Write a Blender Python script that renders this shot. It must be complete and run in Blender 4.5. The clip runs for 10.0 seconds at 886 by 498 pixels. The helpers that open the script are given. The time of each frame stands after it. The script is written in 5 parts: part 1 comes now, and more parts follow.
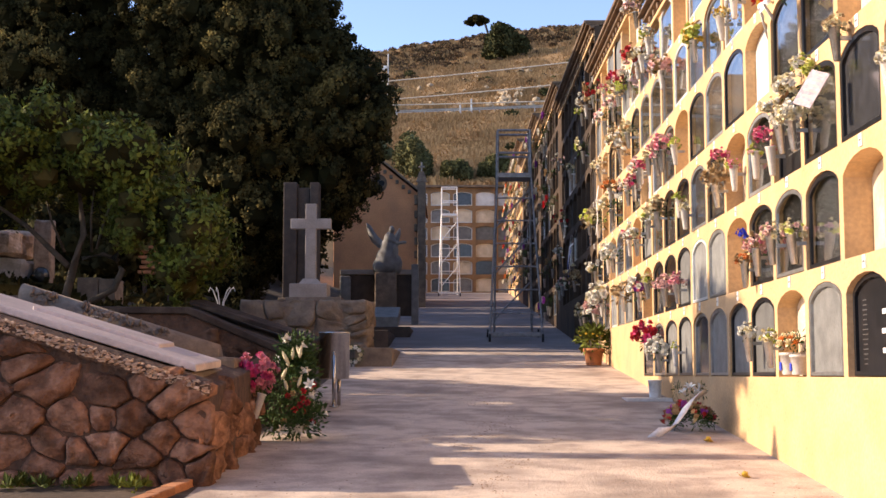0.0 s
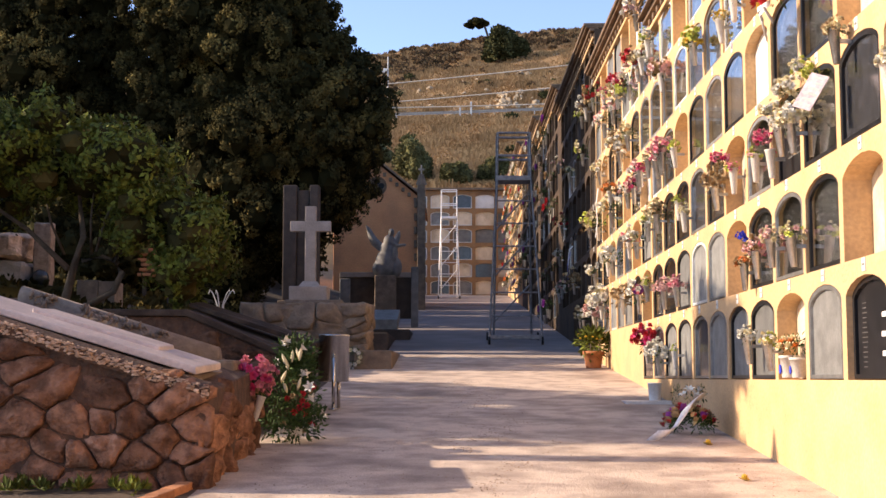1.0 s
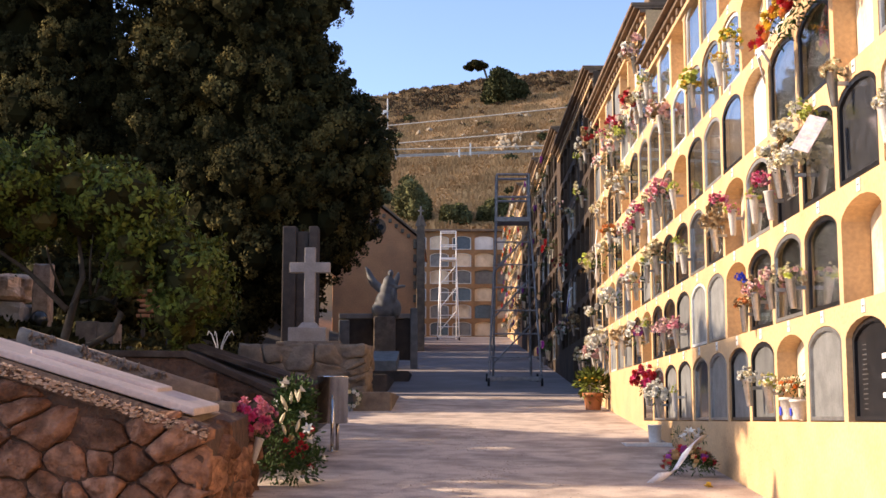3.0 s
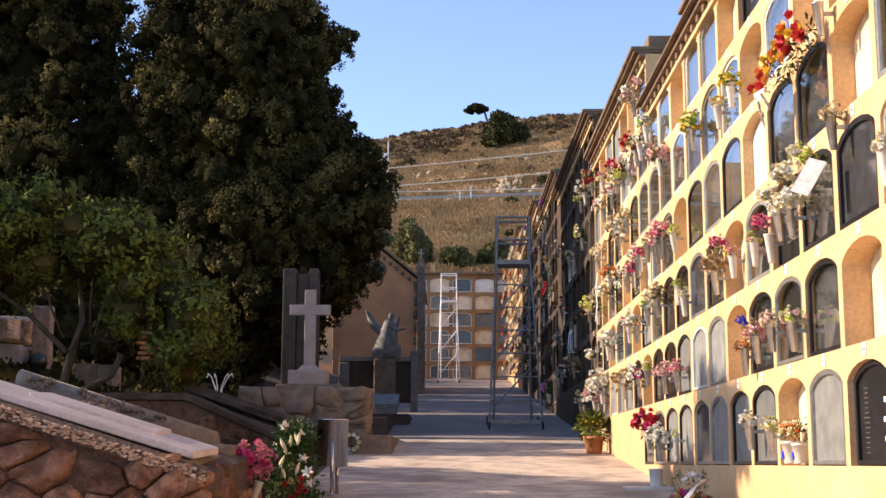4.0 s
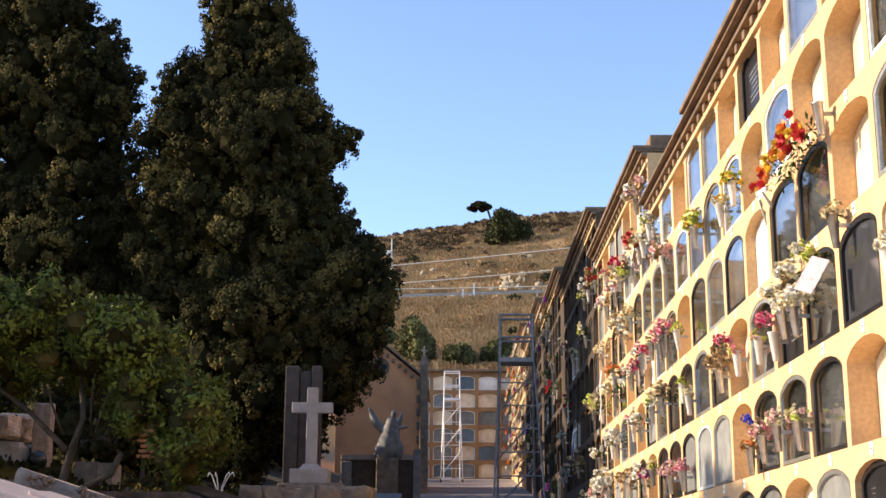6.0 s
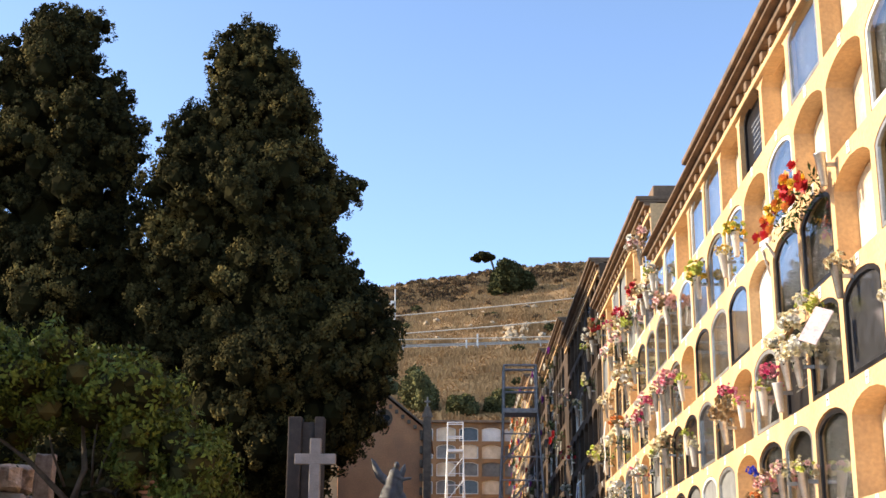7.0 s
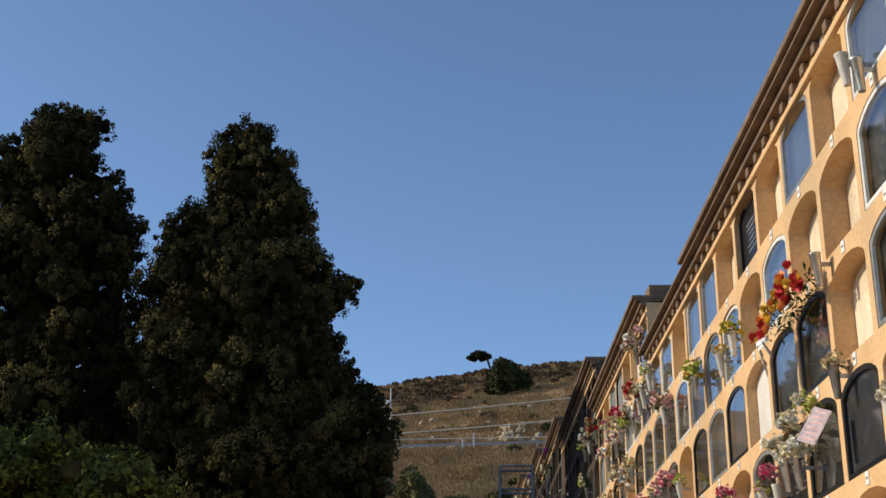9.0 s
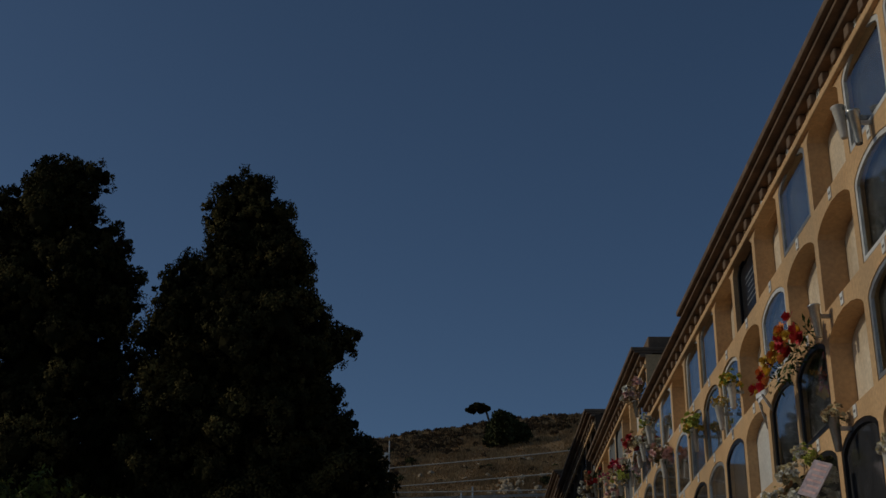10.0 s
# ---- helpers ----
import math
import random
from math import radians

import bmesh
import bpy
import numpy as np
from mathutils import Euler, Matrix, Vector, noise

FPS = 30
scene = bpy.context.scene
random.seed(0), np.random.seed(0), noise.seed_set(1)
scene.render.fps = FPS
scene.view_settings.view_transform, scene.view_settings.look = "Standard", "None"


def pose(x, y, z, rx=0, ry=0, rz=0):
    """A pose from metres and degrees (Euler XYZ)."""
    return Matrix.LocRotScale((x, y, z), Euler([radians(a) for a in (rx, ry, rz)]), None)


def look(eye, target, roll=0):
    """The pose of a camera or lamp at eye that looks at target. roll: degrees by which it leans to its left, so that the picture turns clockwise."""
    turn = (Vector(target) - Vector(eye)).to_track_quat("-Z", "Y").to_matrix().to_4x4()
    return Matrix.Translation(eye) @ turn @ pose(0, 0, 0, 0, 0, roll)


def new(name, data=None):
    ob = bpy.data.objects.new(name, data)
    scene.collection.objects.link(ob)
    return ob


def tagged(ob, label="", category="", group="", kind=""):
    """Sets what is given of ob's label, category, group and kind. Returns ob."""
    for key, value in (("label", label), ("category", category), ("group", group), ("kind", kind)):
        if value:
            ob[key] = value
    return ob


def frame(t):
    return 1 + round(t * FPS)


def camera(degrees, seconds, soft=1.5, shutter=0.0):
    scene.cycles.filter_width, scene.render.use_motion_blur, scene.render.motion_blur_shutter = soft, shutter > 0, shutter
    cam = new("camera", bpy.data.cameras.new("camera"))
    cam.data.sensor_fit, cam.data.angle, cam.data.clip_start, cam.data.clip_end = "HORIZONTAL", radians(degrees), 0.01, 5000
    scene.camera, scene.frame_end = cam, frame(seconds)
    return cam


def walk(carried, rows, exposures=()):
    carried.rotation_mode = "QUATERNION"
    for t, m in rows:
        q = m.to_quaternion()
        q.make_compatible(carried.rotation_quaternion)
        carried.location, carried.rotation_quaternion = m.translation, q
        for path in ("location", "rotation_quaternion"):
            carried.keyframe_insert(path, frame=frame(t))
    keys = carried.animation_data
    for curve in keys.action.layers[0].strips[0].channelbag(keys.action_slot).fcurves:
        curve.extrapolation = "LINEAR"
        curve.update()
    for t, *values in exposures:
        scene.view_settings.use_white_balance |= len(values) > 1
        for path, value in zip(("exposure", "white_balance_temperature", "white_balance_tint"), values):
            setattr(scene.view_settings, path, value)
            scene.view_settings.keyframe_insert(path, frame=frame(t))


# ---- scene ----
cam = camera(37.66, 10.0, soft=1.5)
EYE = (0.0, 0.0, 1.6)
# seconds, yaw to the right, pitch up, lean to the left, in degrees: the camera stands and tilts up
TILT = [(0, -.399, 5.538, 0), (.5, -.400, 5.600, .02), (1, -.385, 5.657, .03), (1.5, -.393, 5.689, .01), (2, -.405, 6.110, .04),
        (2.5, -.379, 6.726, .05), (2.7, -.365, 7.000, .05), (3.8, -.365, 8.980, .116), (4, -.378, 9.352, .129), (4.5, -.391, 10.132, .136),
        (5, -.428, 11.336, .167), (5.5, -.490, 12.492, .24), (6.8, -.660, 15.450, .31), (7, -.705, 15.860, .345), (7.5, -.733, 16.752, .383),
        (8, -.697, 17.903, .401), (8.5, -.621, 19.018, .425), (9, -.561, 20.219, .42), (9.5, -.522, 21.369, .43), (10, -.524, 22.493, .46)]


def aim(yaw, pitch, lean):
    a, b = radians(yaw), radians(pitch)
    way = Vector((math.sin(a) * math.cos(b), math.cos(a) * math.cos(b), math.sin(b)))
    return look(EYE, Vector(EYE) + way, lean)


EXPO = 1.75
walk(cam, [(t, aim(a, b, c)) for t, a, b, c in TILT],
     exposures=[(t, EXPO + e, k, n) for t, e, k, n in ((0, 0, 7050, 17), (2.5, 0, 7000, 17), (5, .08, 6900, 12), (7.6, .18, 6750, 7), (8, .08, 6650, 6), (8.5, -.35, 6500, 5), (9, -1.0, 6350, 4),
                                                         (9.5, -1.9, 6200, 3), (10, -3.1, 6100, 2))])

# ---- world and sun
SUN_EL, SUN_FROM = 23.0, 4.0          # elevation; degrees by which the sun stands ahead of square left
world = bpy.data.worlds.new("sky")
world.use_nodes = True
scene.world = world
wn = world.node_tree
bg = wn.nodes["Background"]
sky = wn.nodes.new("ShaderNodeTexSky")
sky.sky_type, sky.sun_disc = "NISHITA", False
sky.sun_elevation, sky.sun_rotation = radians(SUN_EL), radians(-90 + SUN_FROM)
sky.air_density, sky.dust_density, sky.ozone_density = 0.55, 0.35, 1.6
wn.links.new(sky.outputs[0], bg.inputs[0])
bg.inputs[1].default_value = 0.125
sun = new("sun", bpy.data.lights.new("sun", "SUN"))
sun.data.energy, sun.data.angle, sun.data.color = 2.75, radians(0.6), (1.0, .84, .64)
_e, _a = radians(SUN_EL), radians(SUN_FROM)
sun_dir = Vector((-math.cos(_e) * math.cos(_a), math.cos(_e) * math.sin(_a), math.sin(_e)))
sun.matrix_world = look(sun_dir * 60, (0, 0, 0))


# ---- materials
def mat(name, c1, c2=None, scale=3.0, rough=.8, bump=.2, fine=40.0, metal=0.0, c3=None, big=.6, spread=(.35, .68), rnd=0.0, island=0.0, spec=.5, dist=.02):
    """Two colours mixed by a mid noise, a third by large stains (on cypress: sunlit clumps), fine relief; rnd varies
    value by object, island by loose piece.
    """
    m = bpy.data.materials.new(name)
    m.use_nodes = True
    nt, p = m.node_tree, m.node_tree.nodes["Principled BSDF"]
    N, L = nt.nodes.new, nt.links.new
    p.inputs["Roughness"].default_value, p.inputs["Metallic"].default_value = rough, metal
    p.inputs["Specular IOR Level"].default_value = spec
    def tex(sc, det=6):
        n = N("ShaderNodeTexNoise")
        n.inputs["Scale"].default_value, n.inputs["Detail"].default_value = sc, det
        L(geo.outputs["Position"], n.inputs["Vector"])
        return n
    geo = N("ShaderNodeNewGeometry")
    def mix(fac, a, b, mode="MIX"):
        x = N("ShaderNodeMix")
        x.data_type, x.blend_type = "RGBA", mode
        for sock, v in ((x.inputs[0], fac), (x.inputs[6], a), (x.inputs[7], b)):
            if isinstance(v, bpy.types.NodeSocket):
                L(v, sock)
            else:
                sock.default_value = v if isinstance(v, float) else (*v, 1)
        return x.outputs[2]
    def ramp(src, lo, hi):
        r = N("ShaderNodeMapRange")
        L(src, r.inputs[0])
        r.inputs[1].default_value, r.inputs[2].default_value = lo, hi
        return r.outputs[0]
    c2 = c2 or tuple(v * .72 for v in c1)
    col = mix(ramp(tex(scale).outputs[0], *spread), c1, c2)
    if c3:
        col = mix(ramp(tex(big, 8).outputs[0], .48, .72), col, c3)
    f = tex(fine, 4)
    g = ramp(f.outputs[0], .25, .75)
    v = N("ShaderNodeMapRange")
    L(f.outputs[0], v.inputs[0])
    v.inputs[1].default_value, v.inputs[2].default_value, v.inputs[3].default_value, v.inputs[4].default_value = .25, .75, .82, 1.12
    hsv = N("ShaderNodeHueSaturation")
    L(col, hsv.inputs["Color"])
    val = v.outputs[0]
    for amount, sock in ((rnd, "oi"), (island, "is")):
        if amount:
            src = N("ShaderNodeObjectInfo").outputs["Random"] if sock == "oi" else geo.outputs["Random Per Island"]
            r = N("ShaderNodeMapRange")
            L(src, r.inputs[0])
            r.inputs[3].default_value, r.inputs[4].default_value = 1 - amount, 1 + amount
            mu = N("ShaderNodeMath")
            mu.operation = "MULTIPLY"
            L(val, mu.inputs[0]), L(r.outputs[0], mu.inputs[1])
            val = mu.outputs[0]
    L(val, hsv.inputs["Value"])
    L(hsv.outputs[0], p.inputs["Base Color"])
    if bump:
        b = N("ShaderNodeBump")
        b.inputs["Strength"].default_value, b.inputs["Distance"].default_value = bump, dist
        L(f.outputs[0], b.inputs["Height"]), L(b.outputs[0], p.inputs["Normal"])
    return m


M = {}
M["plaster"] = mat("yellow_plaster", (.63, .40, .20), (.53, .325, .155), 2.5, .85, .25, 30, c3=(.46, .31, .17), big=.9)
# darkened plaster: the shade on the middle walls is put into its colour
M["plaster_shaded"] = mat("shaded_plaster", (.085, .058, .04), (.05, .035, .025), 2.5, .9, .3, 30, c3=(.032, .024, .018), big=.8, spec=.2)
M["cornice"] = mat("cornice_stone", (.19, .122, .075), (.10, .066, .043), 4, .85, .3, 30)
M["concrete"] = mat("concrete_paving", (.60, .485, .395), (.38, .295, .245), 3.2, .85, .5, 45, c3=(.25, .19, .155), big=1.1, spread=(.42, .66))
# the lane's concrete again, with the far lane's shade put into its colour
M["concrete_shaded"] = mat("shaded_concrete_paving", (.31, .27, .265), (.235, .205, .20), 1.4, .9, .35, 50, c3=(.18, .157, .155), big=.4, spec=.15)
M["soil"] = mat("dry_soil", (.085, .054, .035), (.045, .03, .02), 2, .95, .6, 20)
M["hill"] = mat("dry_grass_slope", (.26, .155, .06), (.16, .095, .042), .25, .95, 1.0, 1.3, c3=(.085, .053, .028), big=.05)
M["rubble"] = mat("red_rubble_stone", (.33, .172, .11), (.15, .076, .05), 9, .95, 1.0, 34, c3=(.12, .062, .038), big=4.5, rnd=.42, spec=.12, dist=.03, spread=(.36, .66))
M["mortar"] = mat("earth_mortar", (.12, .064, .04), (.06, .034, .023), 9, .95, .9, 25, dist=.04)
M["marble"] = mat("pale_marble", (.68, .55, .49), (.50, .40, .355), 2.5, .45, .08, 25)
M["greystone"] = mat("grey_granite", (.20, .20, .19), (.125, .125, .12), 6, .5, .1, 60, rnd=.3)
M["dark"] = mat("dark_granite", (.05, .05, .055), (.03, .03, .032), 8, .15, .03, 80)
M["ochre"] = mat("ochre_render", (.80, .37, .165), (.68, .30, .135), 1.5, .9, .2, 25, c3=(.40, .20, .11), big=.5)
# c3: pale patches that paint sunlit clumps into the leaf colour
M["cypress"] = mat("cypress_leaf", (.042, .037, .014), (.016, .016, .007), .9, .95, 0, 8, c3=(.15, .115, .038), big=.8, island=.35, spec=.05)
# near black: the shade between the tufts is put into the core colour
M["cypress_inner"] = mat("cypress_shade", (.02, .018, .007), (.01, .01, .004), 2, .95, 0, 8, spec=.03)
M["leaf"] = mat("shrub_leaf", (.135, .155, .024), (.048, .064, .012), 2, .7, 0, 8, island=.45, spec=.15)
M["bark"] = mat("bark", (.10, .075, .055), (.05, .04, .03), 8, .95, .6, 30)
M["steel"] = mat("brushed_steel", (.55, .54, .52), (.42, .41, .4), 20, .28, .03, 120, metal=1.0)


# ---- mesh helpers
def mesh_ob(name, verts, faces, material, parent=None, smooth=False, label=""):
    me = bpy.data.meshes.new(name)
    me.from_pydata([tuple(v) for v in verts], [], [tuple(f) for f in faces])
    for mt in material if isinstance(material, (list, tuple)) else [material]:
        me.materials.append(mt)
    if smooth:
        me.polygons.foreach_set("use_smooth", [True] * len(me.polygons))
    me.update()
    ob = new(name, me)
    if parent:
        ob.parent = parent
    if label:
        ob["label"] = label
    return ob


def part(name, bm, material, parent=None, label="", smooth=False):
    me = bpy.data.meshes.new(name)
    bmesh.ops.recalc_face_normals(bm, faces=bm.faces)
    bm.to_mesh(me)
    bm.free()
    me.materials.append(material)
    if smooth:
        me.polygons.foreach_set("use_smooth", [True] * len(me.polygons))
    ob = new(name, me)
    ob.parent = parent
    if label:
        ob["label"] = label
    return ob


def box(bm, x0, x1, y0, y1, z0, z1, bevel=0.0):
    r = bmesh.ops.create_cube(bm, size=1)
    for v in r["verts"]:
        v.co = Vector((x0 + (v.co.x + .5) * (x1 - x0), y0 + (v.co.y + .5) * (y1 - y0), z0 + (v.co.z + .5) * (z1 - z0)))
    if bevel:
        bmesh.ops.bevel(bm, geom=list({e for v in r["verts"] for e in v.link_edges}), offset=bevel, segments=2, affect="EDGES", profile=.6)
    return r["verts"]


def empty(name, x, y, z, label, category, group="", kind=""):
    ob = new(name)
    ob.location = (x, y, z)
    return tagged(ob, label, category, group, kind)


def street(y):
    """The height of the paving along the lane."""
    return .03 + .075 * y if y < 24 else 1.83 + .0945 * (y - 24)


def ground(x, y):
    """The height of the terrain: the lane, the terraced graves beside it, the hill behind."""
    z = street(min(y, 66))
    if x < -1.9:
        k = min(1, max(0, (y - 12.7) / .6))
        z += k * .3 * min(-1.9 - x, 5) * min(1, max(0, (90 - y) / 24))
    if y > 66:
        a = y - 66
        z += np.interp(a, [0, 14, 72, 78, 140, 200, 900], [0, 7.5, 23.5, 24.3, 49.0, 47, 41]) * 1.0
        z += min(1, a / 60) * min(1, max(0, abs(a - 74) - 3) / 12) * (1.2 * noise.noise((x * .05, y * .05, 3)) + .5 * noise.noise((x * .2, y * .2, 7)))
        z += (min(1, a / 140) * .1 + min(1, max(0, (a - 80) / 60)) * .035) * max(-40, min(60, x))
    return z


def terrain():
    xs = sorted({*np.round(np.arange(-12, 12.1, .6), 2), -1.9, -1.85, 3.0, *[s * v for s in (-1, 1) for v in (16, 22, 30, 40, 55, 75, 100, 150, 250, 500, 1200)], *np.arange(-60, 61, 4.0)})
    ys = sorted({*np.arange(-8, 66.1, 1.0), 12.7, 13.3, 26.6, *np.arange(66, 130, 2.5), *np.arange(130, 250, 4.0), -400, -100, -30, 300, 400, 600, 1000, 2500})
    v = [(x, y, ground(x, y)) for y in ys for x in xs]
    n = len(xs)
    f, mi = [], []
    for j in range(len(ys) - 1):
        for i in range(n - 1):
            f.append((j * n + i, j * n + i + 1, (j + 1) * n + i + 1, (j + 1) * n + i))
            cx, cy = (xs[i] + xs[i + 1]) / 2, (ys[j] + ys[j + 1]) / 2
            # beyond y 26.6 the lane takes the concrete coloured for shade
            mi.append((3 if cy > 26.6 else 0) if -1.9 < cx and cy < 66 else 2 if cy > 66 else 1)
    ob = mesh_ob("ground", v, f, [M["concrete"], M["soil"], M["hill"], M["concrete_shaded"]], smooth=True)
    ob.data.polygons.foreach_set("material_index", mi)
    return tagged(ob, "pale concrete lane rising to a dry grassy hillside", "ground", kind="structure")


terrain()

# ---- the niche walls
WX, ROW, COL, FIRST, OPEN_W, OPEN_H, RISE = 2.8, .835, .98, 8.80, .88, .715, .125
DEPTH = .27


def arch(w, h, rise, n=8):
    """Outline of an arched opening, from the lower left corner round to the lower right."""
    pts = [(-w / 2, 0), (-w / 2, h - rise)]
    for i in range(1, n):
        a = math.pi * (1 - i / n)
        pts.append((w / 2 * math.cos(a), h - rise + rise * math.sin(a) ** 1.35))
    return pts + [(w / 2, h - rise), (w / 2, 0)]


def niche_block(name, y0, y1, zb, rows, ztop, material, x=WX, label=""):
    """A wall of arched niches along the lane: face, openings, reveals. Returns the openings' centres as (row, column, y, z)."""
    V, F, spots = [], [], []
    def quad(*p):
        i = len(V)
        V.extend(p)
        F.append(tuple(range(i, i + len(p))))
    ks = [k for k in range(-30, 90) if y0 - .02 < FIRST + COL * (k - .5) and FIRST + COL * (k + .5) < y1 + .02]
    ends = [FIRST + COL * (ks[0] - .5), FIRST + COL * (ks[-1] + .5)]
    floor_z = min(street(y0), street(y1)) - .4
    for a, b in ((y0, ends[0]), (ends[1], y1)):
        if b - a > .002:
            quad((x, a, floor_z), (x, b, floor_z), (x, b, ztop), (x, a, ztop))
    out = arch(OPEN_W, OPEN_H, RISE)
    for k in ks:
        c = FIRST + COL * k
        a, b = c - COL / 2, c + COL / 2
        first = 0
        while zb + first * ROW < street(c) + .12:
            first += 1
        z0 = zb + first * ROW
        quad((x, a, floor_z), (x, b, floor_z), (x, b, z0), (x, a, z0))
        for r in range(first, rows):
            z = zb + r * ROW
            zt = z + ROW
            o = [(c + u, z + v) for u, v in out]
            quad((x, a, z), (x, o[0][0], z), (x, o[1][0], o[1][1]), (x, o[1][0], zt), (x, a, zt))
            quad((x, o[-1][0], z), (x, b, z), (x, b, zt), (x, o[-2][0], zt), (x, o[-2][0], o[-2][1]))
            for p, q in zip(o[1:-2], o[2:-1]):
                quad((x, *p), (x, *q), (x, q[0], zt), (x, p[0], zt))
            ring = o + [o[0]]
            for p, q in zip(ring, ring[1:]):
                quad((x, *p), (x + DEPTH, *p), (x + DEPTH, *q), (x, *q))
            quad(*[(x + DEPTH, *p) for p in o])
            spots.append((r, k, c, z))
        zt = zb + rows * ROW
        if ztop - zt > .002:
            quad((x, a, zt), (x, b, zt), (x, b, ztop), (x, a, ztop))
    w = 2.6
    quad((x, y0, floor_z), (x, y0, ztop), (x + w, y0, ztop), (x + w, y0, floor_z))
    quad((x, y1, floor_z), (x, y1, ztop), (x + w, y1, ztop), (x + w, y1, floor_z))
    quad((x, y0, ztop), (x, y1, ztop), (x + w, y1, ztop), (x + w, y0, ztop))
    quad((x + w, y0, floor_z), (x + w, y1, floor_z), (x + w, y1, ztop), (x + w, y0, ztop))
    ob = mesh_ob(name, V, F, material)
    tagged(ob, label, "wall", kind="structure")
    return ob, spots


# walls 3 to 5 get the plaster with shade in its colour
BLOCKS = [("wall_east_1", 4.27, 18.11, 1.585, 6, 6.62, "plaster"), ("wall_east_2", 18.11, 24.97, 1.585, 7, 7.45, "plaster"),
          ("wall_east_3", 24.97, 33.27, 2.50, 7, 8.42, "plaster_shaded"), ("wall_east_4", 33.27, 41.27, 3.2, 7, 9.1, "plaster_shaded"),
          ("wall_east_5", 41.27, 51.27, 3.95, 7, 9.9, "plaster_shaded"), ("wall_east_6", 51.27, 64.27, 4.95, 7, 10.9, "plaster")]
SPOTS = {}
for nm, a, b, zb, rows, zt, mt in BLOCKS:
    lab = "sunlit yellow plaster wall of arched burial niches" if mt == "plaster" else "grey-brown wall of arched burial niches, shade in its plaster colour"
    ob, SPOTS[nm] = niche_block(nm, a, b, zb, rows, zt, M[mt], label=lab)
    bm = bmesh.new()
    box(bm, WX - .04, WX + .1, a + .003, b - .003, zt - .20, zt - .14, .015)
    part("moulding", bm, M["plaster"], ob)
    bm = bmesh.new()
    box(bm, WX - .09, WX + .1, a + .003, b - .003, zt - .04, zt + .02, .015)
    part("cornice", bm, M["cornice"], ob, "projecting brown stone cornice")
    bm = bmesh.new()
    box(bm, WX - .21, WX + 2.7, a + .003, min(b - .003, 14.3) if a < 14 else b - .003, zt + .055, zt + .12, .02)
    box(bm, WX - .165, WX + 2.6, a + .004, b - .004, zt + .022, zt + .053, .01)
    if a < 14 < b:
        box(bm, WX - .13, WX + 2.7, 14.3, b - .003, zt + .055, zt + .10, .02)
    part("roof_slab", bm, M["cornice"], ob, "weathered brown roof edge")
    # small blocks under the cornice
    bm = bmesh.new()
    box(bm, -.055, .02, -.05, .05, -.045, .045, .012)
    first = part("dentil", bm, M["cornice"], ob)
    first.location = (WX, a + .2, zt - .09)
    y = a + .2 + .34
    while y < b - .05:
        d = new("dentil", first.data)
        d.parent, d.location = ob, (WX, y, zt - .09)
        y += .34
bm = bmesh.new()
box(bm, 2.86, 3.5, 18.2, 18.9, 7.45, 7.76, .02)
tagged(part("roof_parapet", bm, M["cornice"]), "small brown masonry parapet on the niche wall roof", "parapet")
bm = bmesh.new()
box(bm, 2.8, 5.4, -7, 4.26, -.8, 6.9)
tagged(part("wall_east_0", bm, M["plaster"]), "yellow plaster wall", "wall", kind="structure")

# ---- materials of the tombs
M["white_marble"] = mat("white_marble", (.72, .70, .66), (.58, .56, .53), 3, .35, .05, 30, c3=(.5, .48, .44), big=1.5)
M["recess"] = mat("niche_plaster", (.70, .58, .43), (.58, .46, .32), 4, .9, .3, 30, c3=(.42, .32, .21), big=1.6)
# slab and frame for the shaded walls, with the shade in their colours
M["shade_slab"] = mat("shaded_slab", (.045, .036, .031), (.025, .02, .017), 5, .8, .2, 40, rnd=.5, spec=.15)
M["shade_frame"] = mat("shaded_frame", (.12, .095, .075), (.06, .048, .04), 9, .85, .2, 50, rnd=.5, spec=.15)
M["frame_steel"] = mat("frame_steel", (.5, .49, .47), (.36, .35, .33), 12, .4, .05, 90, metal=.8, rnd=.3)
M["black"] = mat("polished_black_granite", (.02, .019, .021), (.012, .012, .013), 9, .3, .02, 80, spec=.2)
M["letter"] = mat("white_letters", (.75, .74, .7), (.6, .59, .56), 9, .6, 0, 60)
M["vase_steel"] = mat("vase_metal", (.62, .6, .57), (.45, .43, .4), 15, .3, .04, 90, metal=.9, rnd=.25)
M["vase_white"] = mat("white_ceramic", (.60, .56, .50), (.48, .44, .39), 6, .35, .03, 60)
M["terracotta"] = mat("terracotta", (.50, .19, .07), (.38, .14, .055), 6, .8, .15, 50)
M["fol"] = mat("cut_foliage", (.055, .10, .025), (.028, .055, .015), 9, .7, 0, 30, island=.4, spec=.2)
M["dry"] = mat("dried_flowers", (.36, .24, .11), (.22, .14, .065), 9, .85, 0, 30, island=.4)


def petal_mat(name, c):
    return mat("petal_" + name, c, tuple(v * .75 for v in c), 14, .65, 0, 50, rnd=.18)


PET = {k: petal_mat(k, c) for k, c in {"white": (.78, .75, .66), "cream": (.75, .66, .42), "pink": (.75, .27, .33), "palepink": (.78, .50, .46), "hot": (.66, .06, .19),
       "red": (.50, .02, .03), "yellow": (.75, .50, .06), "lime": (.55, .58, .12), "orange": (.75, .27, .07), "blue": (.04, .07, .65), "purple": (.30, .05, .35), "dry": (.42, .29, .15)}.items()}


